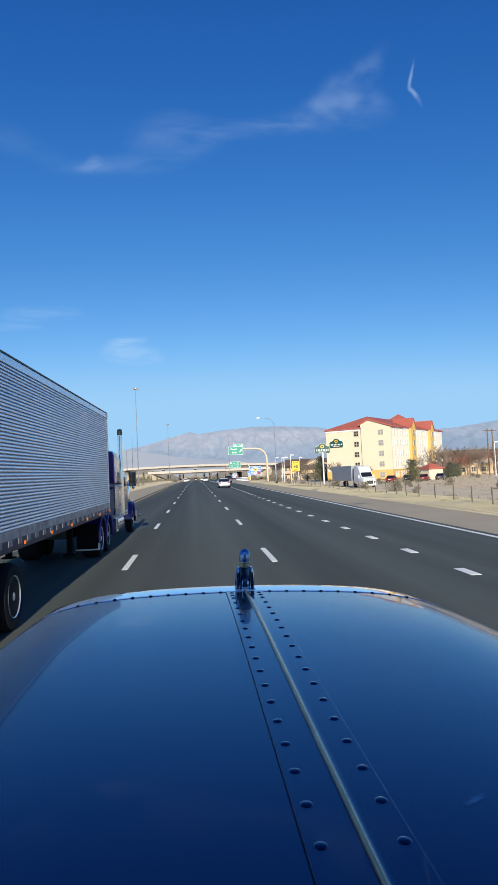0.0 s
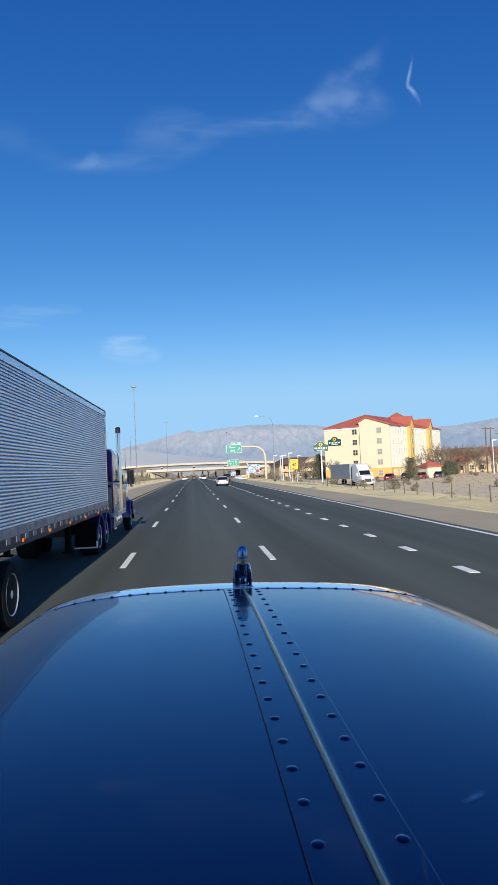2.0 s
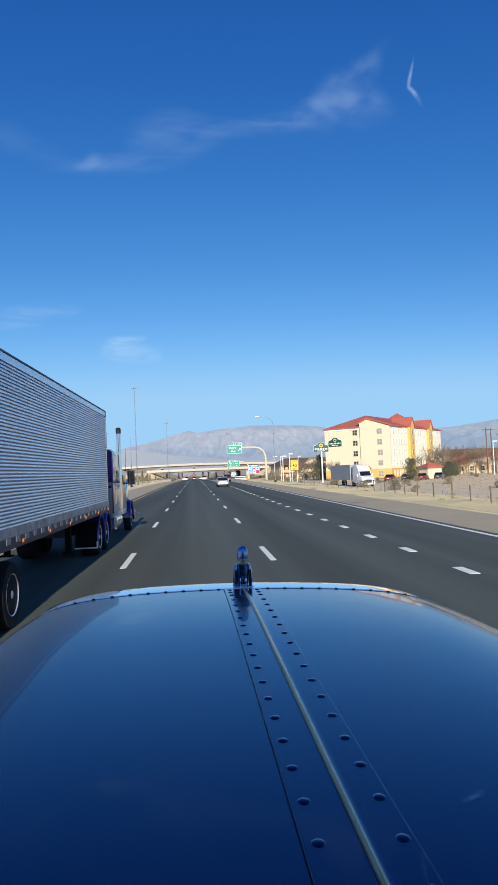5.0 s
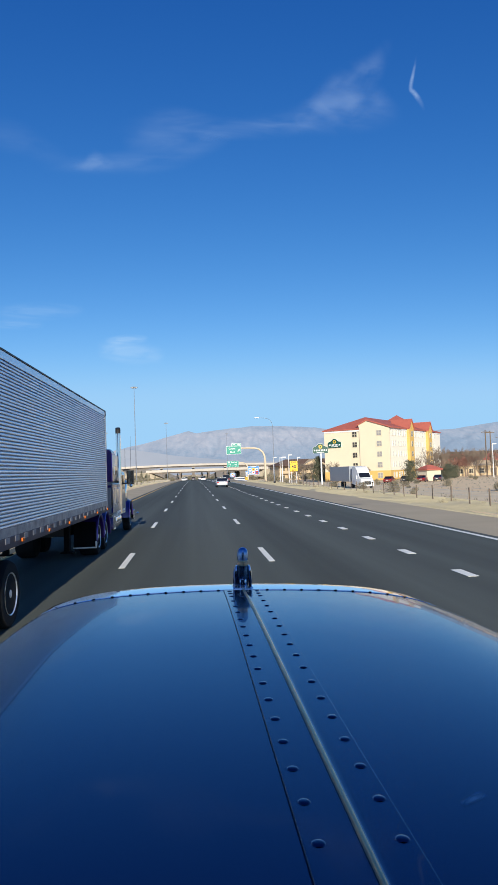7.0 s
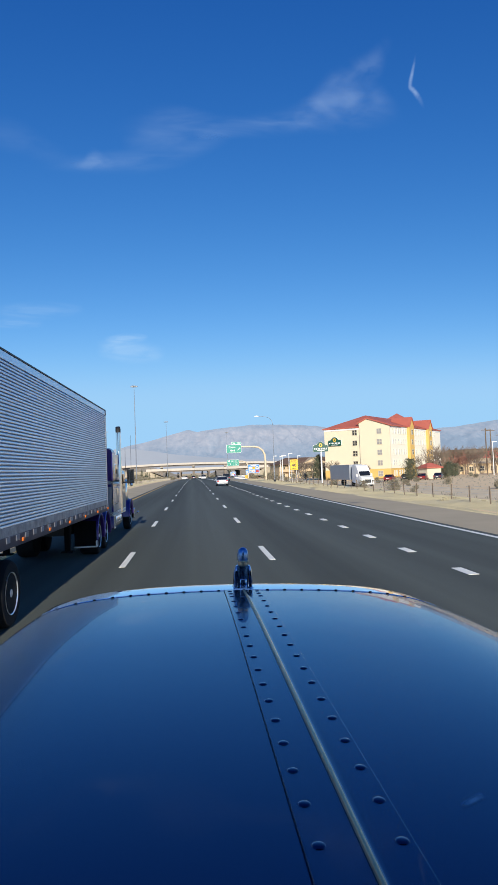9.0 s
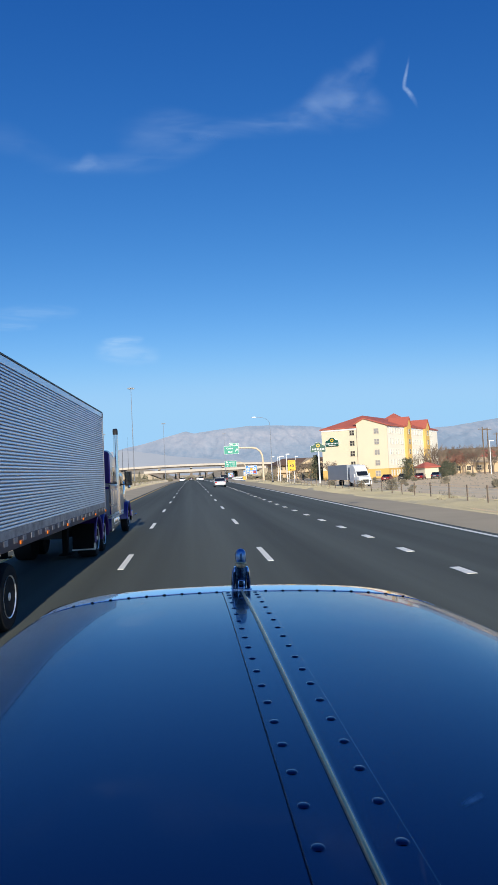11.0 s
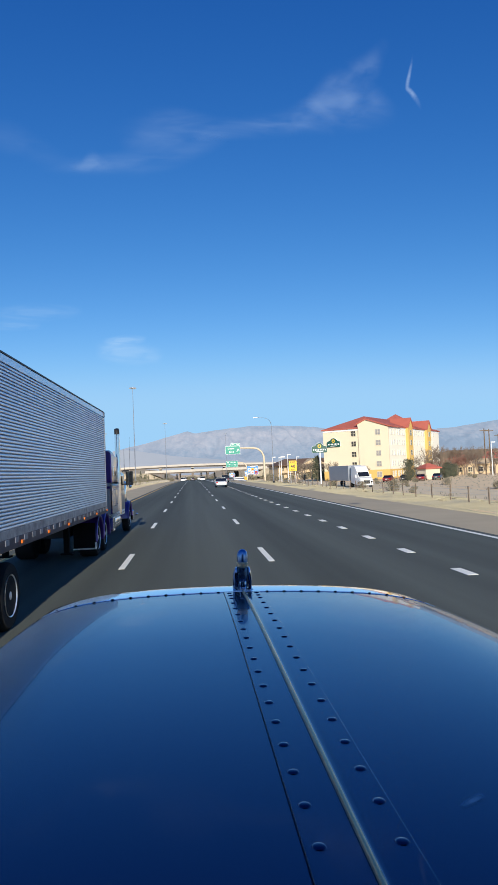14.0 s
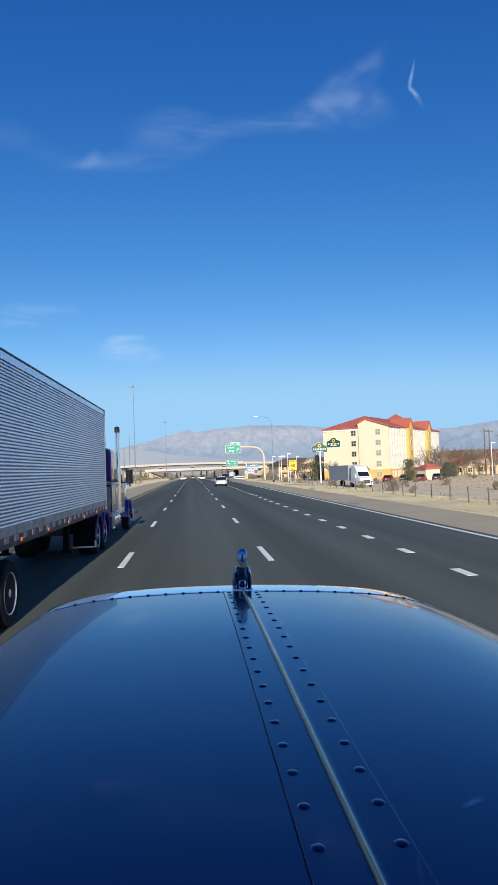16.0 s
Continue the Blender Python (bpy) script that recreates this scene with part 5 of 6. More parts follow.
part("emblem", lathe([(0.7, -0.02), (1.1, -0.02), (1.1, -0.008), (0.7, -0.008)], 1, (0, 0, -0.5), 20), "red_lens", p)
part("emblem_stroke", prism([(-1.1, -0.5), (-0.6, -0.5), (0.4, 1.6), (-0.1, 1.6)], 1, -0.02, -0.008), "red_lens", p)
biz = thing("pole_sign", Matrix.Translation((52, 360, ground_z(52, 360))), "blue arched business sign with a yellow half sun", "sign")
part("pole", tube([(0, 0, 0), (0, 0, 6)], 0.25, 10), "black", biz)
part("sign_face", box(-2.4, 2.4, -0.2, 0.2, 5.6, 7.0, 0.05), "sign_blue", biz)
part("half_sun", prism([(1.3 * math.cos(math.pi * k / 12), 7.0 + 1.3 * math.sin(math.pi * k / 12)) for k in range(13)], 1, -0.2, 0.2), "sun_gold", biz)
for i in range(7):
    part("letter_bar", box(-2.0 + 0.58 * i, -1.6 + 0.58 * i, -0.23, -0.2, 6.0, 6.6), "sign_white", biz)

# ---- guard rail ----
rail = thing("guard_rail", Matrix.Identity(4), "steel guard rail on white posts", "guard rail")


def rail_x(y):
    return 12.9 + exit_shift(y)


ys = [162 + 4 * i for i in range(70)]
bm = bmesh.new()
add_rings(bm, [[(rail_x(y) + dx, y, fall(y) + z) for dx, z in ((0, 0.45), (-0.05, 0.5), (-0.05, 0.56), (0, 0.6), (-0.05, 0.64), (-0.05, 0.7), (0, 0.75), (0.03, 0.75), (0.03, 0.45))] for y in ys])
part("beam", bm, "galv", rail)
post = None
for i in range(100):
    y = 163 + 2.0 * i
    m = Matrix.Translation((rail_x(y) + 0.14, y, fall(y)))
    if post is None:
        post = part("post", box(-0.1, 0.1, -0.08, 0.08, -0.2, 0.78, 0.01), "white", rail)
        post.matrix_basis = m
    else:
        again("post", post, rail, m)
em = thing("object_marker", Matrix.Translation((12.8, 161.5, fall(161))), "yellow and black striped end marker", "road sign")
p = part("plate", box(-0.35, 0.35, 0, 0.03, 0.3, 1.1, 0.01), "sign_yellow", em)
for k in range(3):
    part("stripe", prism([(-0.34, 0.35 + 0.25 * k), (-0.34, 0.45 + 0.25 * k), (0.3, 0.6 + 0.22 * k), (0.3, 0.5 + 0.22 * k)], 1, -0.008, 0.0), "sign_black", p)

# ---- overpass and flyover ----
lower = thing("overpass", Matrix.Translation((0, 572, 0)), "pale concrete road bridge across the motorway", "bridge")
# deck drawn 40 m deep to darken the space beneath it
part("deck", box(-38, 62, -6, 34, 4.3, 5.2), "concrete", lower)
part("parapet", box(-40, 64, -6.3, -6.0, 4.1, 6.1), "concrete", lower)
part("parapet", box(-40, 64, 34.0, 34.3, 4.1, 6.1), "concrete", lower)
for y in (-4.5, -0.5, 3.5, 7.5, 11.5, 15.5, 19.5, 23.5, 27.5, 31.5):
    part("girder", box(-38, 62, y - 0.4, y + 0.4, 3.1, 4.3), "bridge_shade", lower)
for x in (-11.2, 13, 40):
    part("pier_cap", box(x - 0.9, x + 0.9, -5.8, 33.8, 2.3, 3.1, 0.1), "bridge_shade", lower)
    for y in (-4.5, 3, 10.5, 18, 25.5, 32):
        part("column", tube([(x, y, -4), (x, y, 2.3)], 0.65, 14), "bridge_shade", lower)
for pts in ([(46, -3), (70, -3), (70, 4.2), (62, 4.2)], [(-22, -3), (-60, -3), (-60, 4.6), (-38, 4.2)]):
    bm = prism(pts, 1, -5.9, 33.9)
    part("abutment", bm, "bank", lower)
fly = thing("flyover", Matrix.Translation((0, 640, 0)), "long curving pale concrete flyover ramp", "bridge")


def fly_line(u):
    x = -150 + 300 * u
    return x, 40 * (u - 0.5) ** 2 * 4 - 10, 10.6 - 4.0 * abs((u - 0.47) / 0.5) ** 1.7


for name, prof, mat in (("deck", [(-5, -0.5), (5, -0.5), (5, 0.0), (-5, 0.0)], "concrete"), ("parapet", [(-5.3, -0.9), (-4.9, -0.9), (-4.9, 0.95), (-5.3, 0.95)], "concrete"),
                        ("parapet", [(4.9, -0.9), (5.3, -0.9), (5.3, 0.95), (4.9, 0.95)], "concrete"), ("girder", [(-3.6, -2.1), (3.6, -2.1), (4.2, -0.5), (-4.2, -0.5)], "bridge_shade")):
    rings = []
    for i in range(31):
        x, y, z = fly_line(i / 30)
        rings.append([(x, y + a, z + b) for a, b in prof])
    part(name, add_rings(bmesh.new(), rings), mat, fly)
for i in range(1, 10):
    x, y, z = fly_line(i / 10)
    part("pier", box(x - 1.1, x + 1.1, y - 1.0, y + 1.0, -4, z - 2.8, 0.1), "bridge_shade", fly)
    part("pier_head", box(x - 1.2, x + 1.2, y - 3.8, y + 3.8, z - 2.85, z - 2.0, 0.1), "concrete", fly)

# ---- tall light masts and street lamps ----
def high_mast(x, y, h=35.5):
    z = ground_z(x, y)
    t = thing("high_mast_light", Matrix.Translation((x, y, z)), "tall galvanised mast with a ring of floodlights", "light mast", "high mast lights")
    part("mast", tube([(0, 0, -0.3), (0, 0, h * 0.5), (0, 0, h)], [0.18, 0.125, 0.075], 10), "dull_rail", t, smooth=40)
    part("ring", lathe([(0.35, h - 0.5), (0.5, h - 0.45), (0.5, h - 0.25), (0.35, h - 0.2)], 2, (0, 0, 0), 12), "galv", t)
    for k in range(6):
        a = k * math.pi / 3
        part("floodlight", lathe([(0.1, 0.0), (0.32, 0.05), (0.36, 0.3), (0.12, 0.5)], 2, (0.95 * math.cos(a), 0.95 * math.sin(a), h - 0.75), 10), "galv", t)
        part("bracket", tube([(0.45 * math.cos(a), 0.45 * math.sin(a), h - 0.35), (0.95 * math.cos(a), 0.95 * math.sin(a), h - 0.3)], 0.05, 6), "galv", t)


high_mast(-20.5, 242)
high_mast(-15.5, 400)
high_mast(26, 505)
high_mast(-60, 470)


def street_lamp(x, y, h=12.2, reach=-2.6):
    z = ground_z(x, y)
    t = thing("street_lamp", Matrix.Translation((x, y, z)), "tall tapered steel street lamp with a curved arm", "street lamp", "lamps along the shoulder")
    pts = [(0, 0, 0), (0, 0, h * 0.5), (0, 0, h - 1.6), (reach * 0.06, 0, h - 0.9), (reach * 0.25, 0, h - 0.35), (reach * 0.55, 0, h - 0.08), (reach, 0, h)]
    part("pole", tube(pts, [0.075, 0.055, 0.042, 0.036, 0.032, 0.03, 0.03], 12), "dull_rail", t, smooth=40)
    part("lamp_head", prism([(reach + 0.1, h + 0.05), (reach - 0.3, h + 0.12), (reach - 0.75, h + 0.06), (reach - 0.8, h - 0.06), (reach, h - 0.06)], 1, -0.17, 0.17, 0.03), "galv", t)
    part("base", tube([(0, 0, -0.3), (0, 0, 0.35)], [0.26, 0.2], 10), "black", t)


for x, y in ((14.9, 122), (13.2, 6), (11.0, -75), (10.7, -173)):
    street_lamp(x, y)


def lot_lamp(x, y, h=8.5):
    t = thing("street_lamp", Matrix.Translation((x, y, ground_z(x, y))), "white car-park lamp post with a box head", "street lamp", "car-park lamps")
    part("pole", tube([(0, 0, -0.2), (0, 0, h)], [0.12, 0.08], 8), "white", t)
    part("lamp_head", box(-0.2, 1.0, -0.25, 0.25, h - 0.1, h + 0.15, 0.04), "white", t)


for x, y, h in ((76, 163, 8.5), (86, 158, 8.5), (27.5, 190, 8), (26, 214, 8), (31, 236, 8.5), (38, 240, 8.5), (22.6, 168, 6.5)):
    lot_lamp(x, y, h)


def utility_pole(x, y, h=12.5):
    t = thing("utility_pole", Matrix.Translation((x, y, ground_z(x, y))), "weathered wooden utility pole with a crossarm", "utility pole", "utility poles")
    part("pole", tube([(0, 0, -0.3), (0, 0, h)], [0.2, 0.13], 10), "wood_pole", t)
    part("crossarm", box(-1.2, 1.2, -0.12, 0.0, h - 0.6, h - 0.42, 0.01), "wood_pole", t)
    for dx in (-1.05, -0.4, 0.4, 1.05):
        part("insulator", lathe([(0.03, h - 0.42), (0.06, h - 0.36), (0.06, h - 0.26), (0.02, h - 0.2)], 2, (dx, -0.06, 0), 8), "galv", t)


for x, y in ((78.4, 172), (81.6, 176), (98, 205), (120, 150)):
    utility_pole(x, y)

# ---- fences ----
fence = thing("wire_fence", Matrix.Identity(4), "wire fence on weathered brown posts beside dry grass", "fence")
fp = None
for i in range(62):
    y = 8 + 2.9 * i
    if y > 150:
        break
    x = 15.7 + 0.1 * math.sin(i * 1.3)
    m = Matrix.Translation((x, y, ground_z(x, y))) @ Matrix.Rotation(random.uniform(-0.05, 0.05), 4, "Y")
    if fp is None:
        fp = part("post", box(-0.03, 0.03, -0.03, 0.03, -0.3, 0.95, 0.006), "wood_pole", fence)
        fp.matrix_basis = m
    else:
        again("post", fp, fence, m)
for h in (0.25, 0.5, 0.72, 0.9):
    part("wire", tube([(15.7, y, ground_z(15.7, y) + h) for y in range(8, 150, 6)], 0.006, 4), "galv", fence)
median = thing("cable_fence", Matrix.Identity(4), "low cable fence on pale wooden posts in the median", "fence")
fp = None
for i in range(-75, 95):
    y = 20 + 3.8 * i
    x = -13.2
    m = Matrix.Translation((x, y, ground_z(x, y))) @ Matrix.Rotation(random.uniform(-0.06, 0.06), 4, "Y")
    if fp is None:
        fp = part("post", box(-0.08, 0.08, -0.08, 0.08, -0.3, 0.95, 0.015), "old_post", median)
        fp.matrix_basis = m
    else:
        again("post", fp, median, m)
for h in (0.45, 0.75):
    part("cable", tube([(-13.1, y, ground_z(-13.1, y) + h) for y in range(-250, 360, 8)], 0.012, 4), "galv", median)

# ---- plants ----
def grass_field(name, n, x0, x1, y0, y1, hmin, hmax, mat, label, keep=None):
    rng = np.random.default_rng(len(name) + n)
    verts, faces = [], []
    for _ in range(n):
        x, y = rng.uniform(x0, x1), y0 + (y1 - y0) * rng.uniform() ** 1.6
        if keep and not keep(x, y):
            continue
        if noise.noise((x * 0.5, y * 0.22, 5)) < -0.35:
            continue
        z = ground_z(x, y) - 0.02
        far = 1 + y / 90
        for _ in range(5):
            a, h, w = rng.uniform(-1.1, 1.1), rng.uniform(hmin, hmax), rng.uniform(0.006, 0.014) * far
            lx, ly = rng.uniform(-0.35, 0.35) * h, rng.uniform(-0.35, 0.35) * h
            bx, by = x + rng.uniform(-0.07, 0.07) * far, y + rng.uniform(-0.07, 0.07) * far
            dx, dy = w * math.cos(a), w * math.sin(a)
            k = len(verts)
            verts += [(bx - dx, by - dy, z), (bx + dx, by + dy, z), (bx + lx * 0.5 + dx * 0.7, by + ly * 0.5 + dy * 0.7, z + h * 0.6), (bx + lx * 1.2, by + ly * 1.2, z + h)]
            faces += [(k, k + 1, k + 2), (k, k + 2, k + 3)]
    me = bpy.data.meshes.new(name)
    me.from_pydata(verts, [], faces)
    me.materials.append(M[mat])
    me.shade_smooth()
    lean = np.column_stack((rng.normal(0, 0.22, len(verts)), rng.normal(-0.35, 0.2, len(verts)), np.ones(len(verts))))
    me.normals_split_custom_set_from_vertices(lean / np.linalg.norm(lean, axis=1)[:, None])
    return tagged(new(name, me), label, "grass", kind="stuff")


sheet("ground_verge", [lambda y: 12.3 + exit_shift(y), 13.5, 14.8, 16.2, 17.6], [y for y in GY if -200 <= y <= 184], lambda x, y: ground_z(x, y) + 0.012, "straw_ground", "trodden straw-coloured roadside verge", "verge")
grass_field("dry_grass", 110000, 12.2, 17.4, 16, 180, 0.02, 0.07, "grass", "straw-coloured dry roadside grass", lambda x, y: x > 12.25 + exit_shift(y))
grass_field("field_weeds", 1500, 18, 75, 25, 220, 0.1, 0.3, "scrub", "pale dry weeds on open ground")
grass_field("median_grass", 9000, -30, -11.2, 9, 300, 0.1, 0.35, "grass", "sparse dry grass in the median")


def twig_ball(n, rx, ry, rz, size, rng, lift=0.0):
    """Many small leaves and twigs through an uneven dome."""
    verts, faces = [], []
    lumps = [(rng.uniform(-0.6, 0.6) * rx, rng.uniform(-0.6, 0.6) * ry, rng.uniform(0.25, 0.75) * rz, rng.uniform(0.4, 0.65)) for _ in range(7)]
    for _ in range(n):
        lx, ly, lz, lr = lumps[rng.integers(len(lumps))]
        d = rng.normal(size=3)
        d /= np.linalg.norm(d)
        r = rng.uniform(0.35, 1.0) ** 0.5 * lr
        c = np.array((lx + d[0] * r * rx, ly + d[1] * r * ry, max(0.03, lz + d[2] * r * rz) + lift))
        a, b = rng.normal(size=3), rng.normal(size=3)
        a = a / np.linalg.norm(a) * size * rng.uniform(0.5, 1.3)
        b = b / np.linalg.norm(b) * size * rng.uniform(0.2, 0.5)
        k = len(verts)
        verts += [tuple(c - a), tuple(c + b), tuple(c + a), tuple(c - b)]
        faces.append((k, k + 1, k + 2, k + 3))
    return verts, faces


def leaf_part(name, verts, faces, mat, parent):
    me = bpy.data.meshes.new(name)
    me.from_pydata(verts, [], faces)
    me.materials.append(M[mat])
    o = new(name, me)
    o.parent = parent
    return o


rng = np.random.default_rng(5)


def bush(name, mat, label, rx, rz, n, size):
    b = thing(name, Matrix.Identity(4), label, "shrub", "desert shrubs")
    leaf_part("foliage", *twig_ball(n, rx, rx, rz, size, rng), mat, b)
    for k in range(5):
        a = k * 1.26
        part("stem", tube([(0, 0, -0.1), (0.3 * rx * math.cos(a), 0.3 * rx * math.sin(a), rz * 0.4), (0.6 * rx * math.cos(a), 0.6 * rx * math.sin(a), rz * 0.8)], [0.03, 0.02, 0.008], 5), "bark", b)
    return b


def scatter(src, spots, s0, s1):
    for i, (x, y) in enumerate(spots):
        m = Matrix.Translation((x, y, ground_z(x, y) - 0.03)) @ Matrix.Rotation(random.uniform(0, 6.28), 4, "Z")
        s = random.uniform(s0, s1)
        if i == 0:
            src.matrix_basis = m
            o = src
        else:
            o = copy_thing(src, m)
        o.scale = (s, s, s * random.uniform(0.8, 1.15))


def spots(n, x0, x1, y0, y1, p=1.3):
    return [(random.uniform(x0, x1), y0 + (y1 - y0) * random.random() ** p) for _ in range(n)]


scatter(bush("shrub", "scrub", "rounded grey-brown desert shrub", 0.9, 0.9, 900, 0.09), spots(70, -34, -15, -250, 330, 1.0), 0.7, 1.7)
scatter(bush("shrub", "scrub", "rounded grey-brown desert shrub", 0.9, 0.9, 900, 0.1), spots(30, 20, 75, 75, 190), 0.5, 1.3)
scatter(bush("shrub", "scrub_green", "spiky yellow-green desert shrub", 0.8, 0.8, 800, 0.09), spots(14, -26, -14.5, 110, 330), 0.7, 1.4)
scatter(bush("shrub", "scrub", "large pale bare thicket", 1.6, 1.8, 1500, 0.16), spots(36, 20, 62, 205, 420, 1.0), 0.9, 2.0)
scatter(bush("shrub", "scrub", "wide grey-brown saltbush in the median", 1.5, 1.3, 1300, 0.14), spots(55, -44, -15.5, 130, 440, 1.0), 0.8, 1.8)
scatter(bush("shrub", "scrub", "dense grey-brown thicket by the bridge", 2.0, 1.5, 1200, 0.2), spots(60, -75, 75, 430, 565, 1.0), 0.8, 1.8)
scatter(bush("shrub", "grass", "low pale grass clump", 0.45, 0.3, 420, 0.05), spots(14, 14.3, 17.5, 24, 110), 0.4, 0.9)

scatter(bush("shrub", "scrub", "pale brown twiggy bush by the frontage road", 1.0, 1.3, 1500, 0.09), [(25.4, 99), (41.5, 106), (19.2, 63)], 0.7, 1.05)


def conifer(label, h, r, n, belly=0.0):
    """Trunk, drooping limbs and tufts of needles along each limb."""
    t = thing("conifer_tree", Matrix.Identity(4), label, "tree", "conifers")
    g = np.random.default_rng(int(h * 10))
    wood = add_tube(bmesh.new(), [(0, 0, -0.2), (0.04 * h * belly, 0, h * 0.5), (0, 0, h * 0.95)], [0.025 * h, 0.018 * h, 0.01], 8)
    verts, faces = [], []
    limbs = max(24, n // 45)
    for i in range(limbs):
        u = (i + g.uniform(0, 1)) / limbs
        z = h * (0.07 + 0.91 * (1 - u ** 0.85))
        a = i * 2.4 + g.uniform(-0.5, 0.5)
        reach = r * ((u ** 0.8) * (1 - belly) + belly * math.sin(math.pi * min(1.0, u * 0.85 + 0.08)) ** 0.7) * g.uniform(0.45, 1.2)
        rise = g.uniform(-0.12, 0.3) + 0.5 * (1 - u)
        tip = np.array((reach * math.cos(a), reach * math.sin(a), z + reach * rise))
        foot = np.array((0.0, 0.0, z))
        add_tube(wood, [tuple(foot), tuple(tip)], [0.006 * h, 0.002 * h], 4, False)
        for _ in range(n // limbs):
            f = g.uniform(0.25, 1.05)
            spread = 0.2 * reach * (0.4 + f) + 0.06
            c = foot + (tip - foot) * f + g.normal(size=3) * spread * np.array((0.55, 0.55, 0.4))
            d = g.normal(size=3)
            d = d / np.linalg.norm(d) * g.uniform(0.1, 0.22) * (0.5 + 0.1 * h)
            s = np.cross(d, g.normal(size=3))
            s = s / np.linalg.norm(s) * g.uniform(0.03, 0.07) * (0.5 + 0.1 * h)
            k = len(verts)
            verts += [tuple(c - d * 0.5), tuple(c + s), tuple(c + d), tuple(c - s)]
            faces.append((k, k + 1, k + 2, k + 3))
    part("trunk", wood, "bark", t)
    leaf_part("crown", verts, faces, "conifer", t)
    return t


def place(t, x, y, s=1.0):
    t.matrix_basis = Matrix.Translation((x, y, ground_z(x, y) - 0.05)) @ Matrix.Rotation(random.uniform(0, 6), 4, "Z")
    t.scale = (s, s, s)


c0 = conifer("grey-green bushy pinyon pine tree", 4.6, 2.1, 4200, 0.8)
place(c0, 46.0, 138)
for x, y, s in ((58.5, 151, 0.62), (61.5, 156, 0.8), (66, 164, 0.7)):
    o = copy_thing(c0, Matrix.Translation((x, y, ground_z(x, y) - 0.05)) @ Matrix.Rotation(random.uniform(0, 6), 4, "Z"))
    o.scale = (s * 1.3, s * 1.2, s)
c1 = conifer("dark green dense conifer tree", 7.0, 2.3, 5200, 0.45)
place(c1, 37.4, 197, 1.1)
for x, y, s in ((70, 330, 1.0), (90, 300, 1.0), (-27, 120, 0.9), (-24, 165, 0.8)):
    o = copy_thing(c1, Matrix.Translation((x, y, ground_z(x, y) - 0.05)))
    o.scale = (s, s, s)
c2 = conifer("slender dark conifer tree near the bridge", 5.5, 1.5, 1800)
place(c2, -58, 430)
for x, y, s in ((-46, 440, 1.2), (-52, 480, 1.3), (-36, 520, 1.2), (-33, 500, 1.0), (-40, 350, 0.8), (-30, 420, 1.0), (-26, 455, 0.8), (-14, 600, 1.2), (8, 615, 1.3), (20, 610, 1.1), (45, 520, 1.3), (52, 480, 1.4), (58, 500, 1.2), (64, 470, 1.2), (-70, 520, 1.3), (-82, 500, 1.2), (-20, 530, 1.0), (-42, 545, 1.4), (-62, 550, 1.2), (30, 545, 1.3), (38, 600, 1.4), (-24, 590, 1.3), (70, 560, 1.3), (-21, -120, 0.9), (-24, -150, 1.1), (-19, -215, 1.0)):
    o = copy_thing(c2, Matrix.Translation((x, y, ground_z(x, y) - 0.05)))
    o.scale = (s, s, s * random.uniform(0.9, 1.2))

for i in range(34):
    x = random.choice((-1, 1)) * random.uniform(20, 130)
    y = random.uniform(655, 672)
    o = copy_thing(c2, Matrix.Translation((x, y, random.uniform(-1.5, 0.5))))
    o.scale = (1.5, 1.5, random.uniform(1.1, 1.75))


def bare_tree(label, h, seed, twig="bark"):
    t = thing("bare_tree", Matrix.Identity(4), label, "tree", "bare trees")
    g = random.Random(seed)
    trunk, twigs = bmesh.new(), bmesh.new()
    add_tube(trunk, [(0, 0, -0.2), (0.05, 0, h * 0.18), (0, 0.05, h * 0.3)], [0.035 * h, 0.028 * h, 0.024 * h], 8)

    def grow(p, d, ln, r, depth):
        q = p + d * ln
        mid = p + d * ln * 0.5 + Vector((g.uniform(-1, 1), g.uniform(-1, 1), g.uniform(-1, 1))) * ln * 0.06
        add_tube(twigs if depth > 0 else trunk, [p, mid, q], [r, r * 0.8, r * 0.6], 5 if depth < 2 else 3, False)
        if depth < 4:
            for _ in range(4 if depth < 3 else 3):
                nd = (d + Vector((g.uniform(-1, 1), g.uniform(-1, 1), g.uniform(-0.35, 0.8))) * 0.75).normalized()
                grow(p + (q - p) * g.uniform(0.55, 1.0), nd, ln * g.uniform(0.55, 0.78), r * 0.55, depth + 1)
    for k in range(4):
        a = k * 1.57 + g.uniform(-0.4, 0.4)
        grow(Vector((0, 0.05, h * 0.28)), Vector((math.cos(a) * 0.6, math.sin(a) * 0.6, 0.9)).normalized(), h * 0.26, 0.016 * h, 0)
    part("trunk", trunk, "bark", t)
    part("crown", twigs, twig, t, "bare twiggy crown")
    return t


b1 = bare_tree("leafless tree with pale grey bark", 8.0, 4)
place(b1, 61, 160, 1.1)
for x, y, s in ((36, 170, 0.8), (66, 178, 1.3), (56, 158, 0.9), (75, 190, 1.2), (82, 200, 1.3), (88, 180, 1.1), (70, 210, 1.3), (95, 215, 1.2), (45, 250, 1.0), (50, 235, 0.8), (104, 235, 1.3), (112, 260, 1.4), (84, 160, 0.9), (79, 168, 0.8), (72, 165, 0.9), (90, 192, 1.2), (99, 225, 1.4), (106, 245, 1.4), (86, 214, 1.2), (78, 220, 1.3), (92, 240, 1.3), (110, 225, 1.3)):
    o = copy_thing(b1, Matrix.Translation((x, y, ground_z(x, y) - 0.05)) @ Matrix.Rotation(random.uniform(0, 6), 4, "Z"))
    o.scale = (s, s, s)
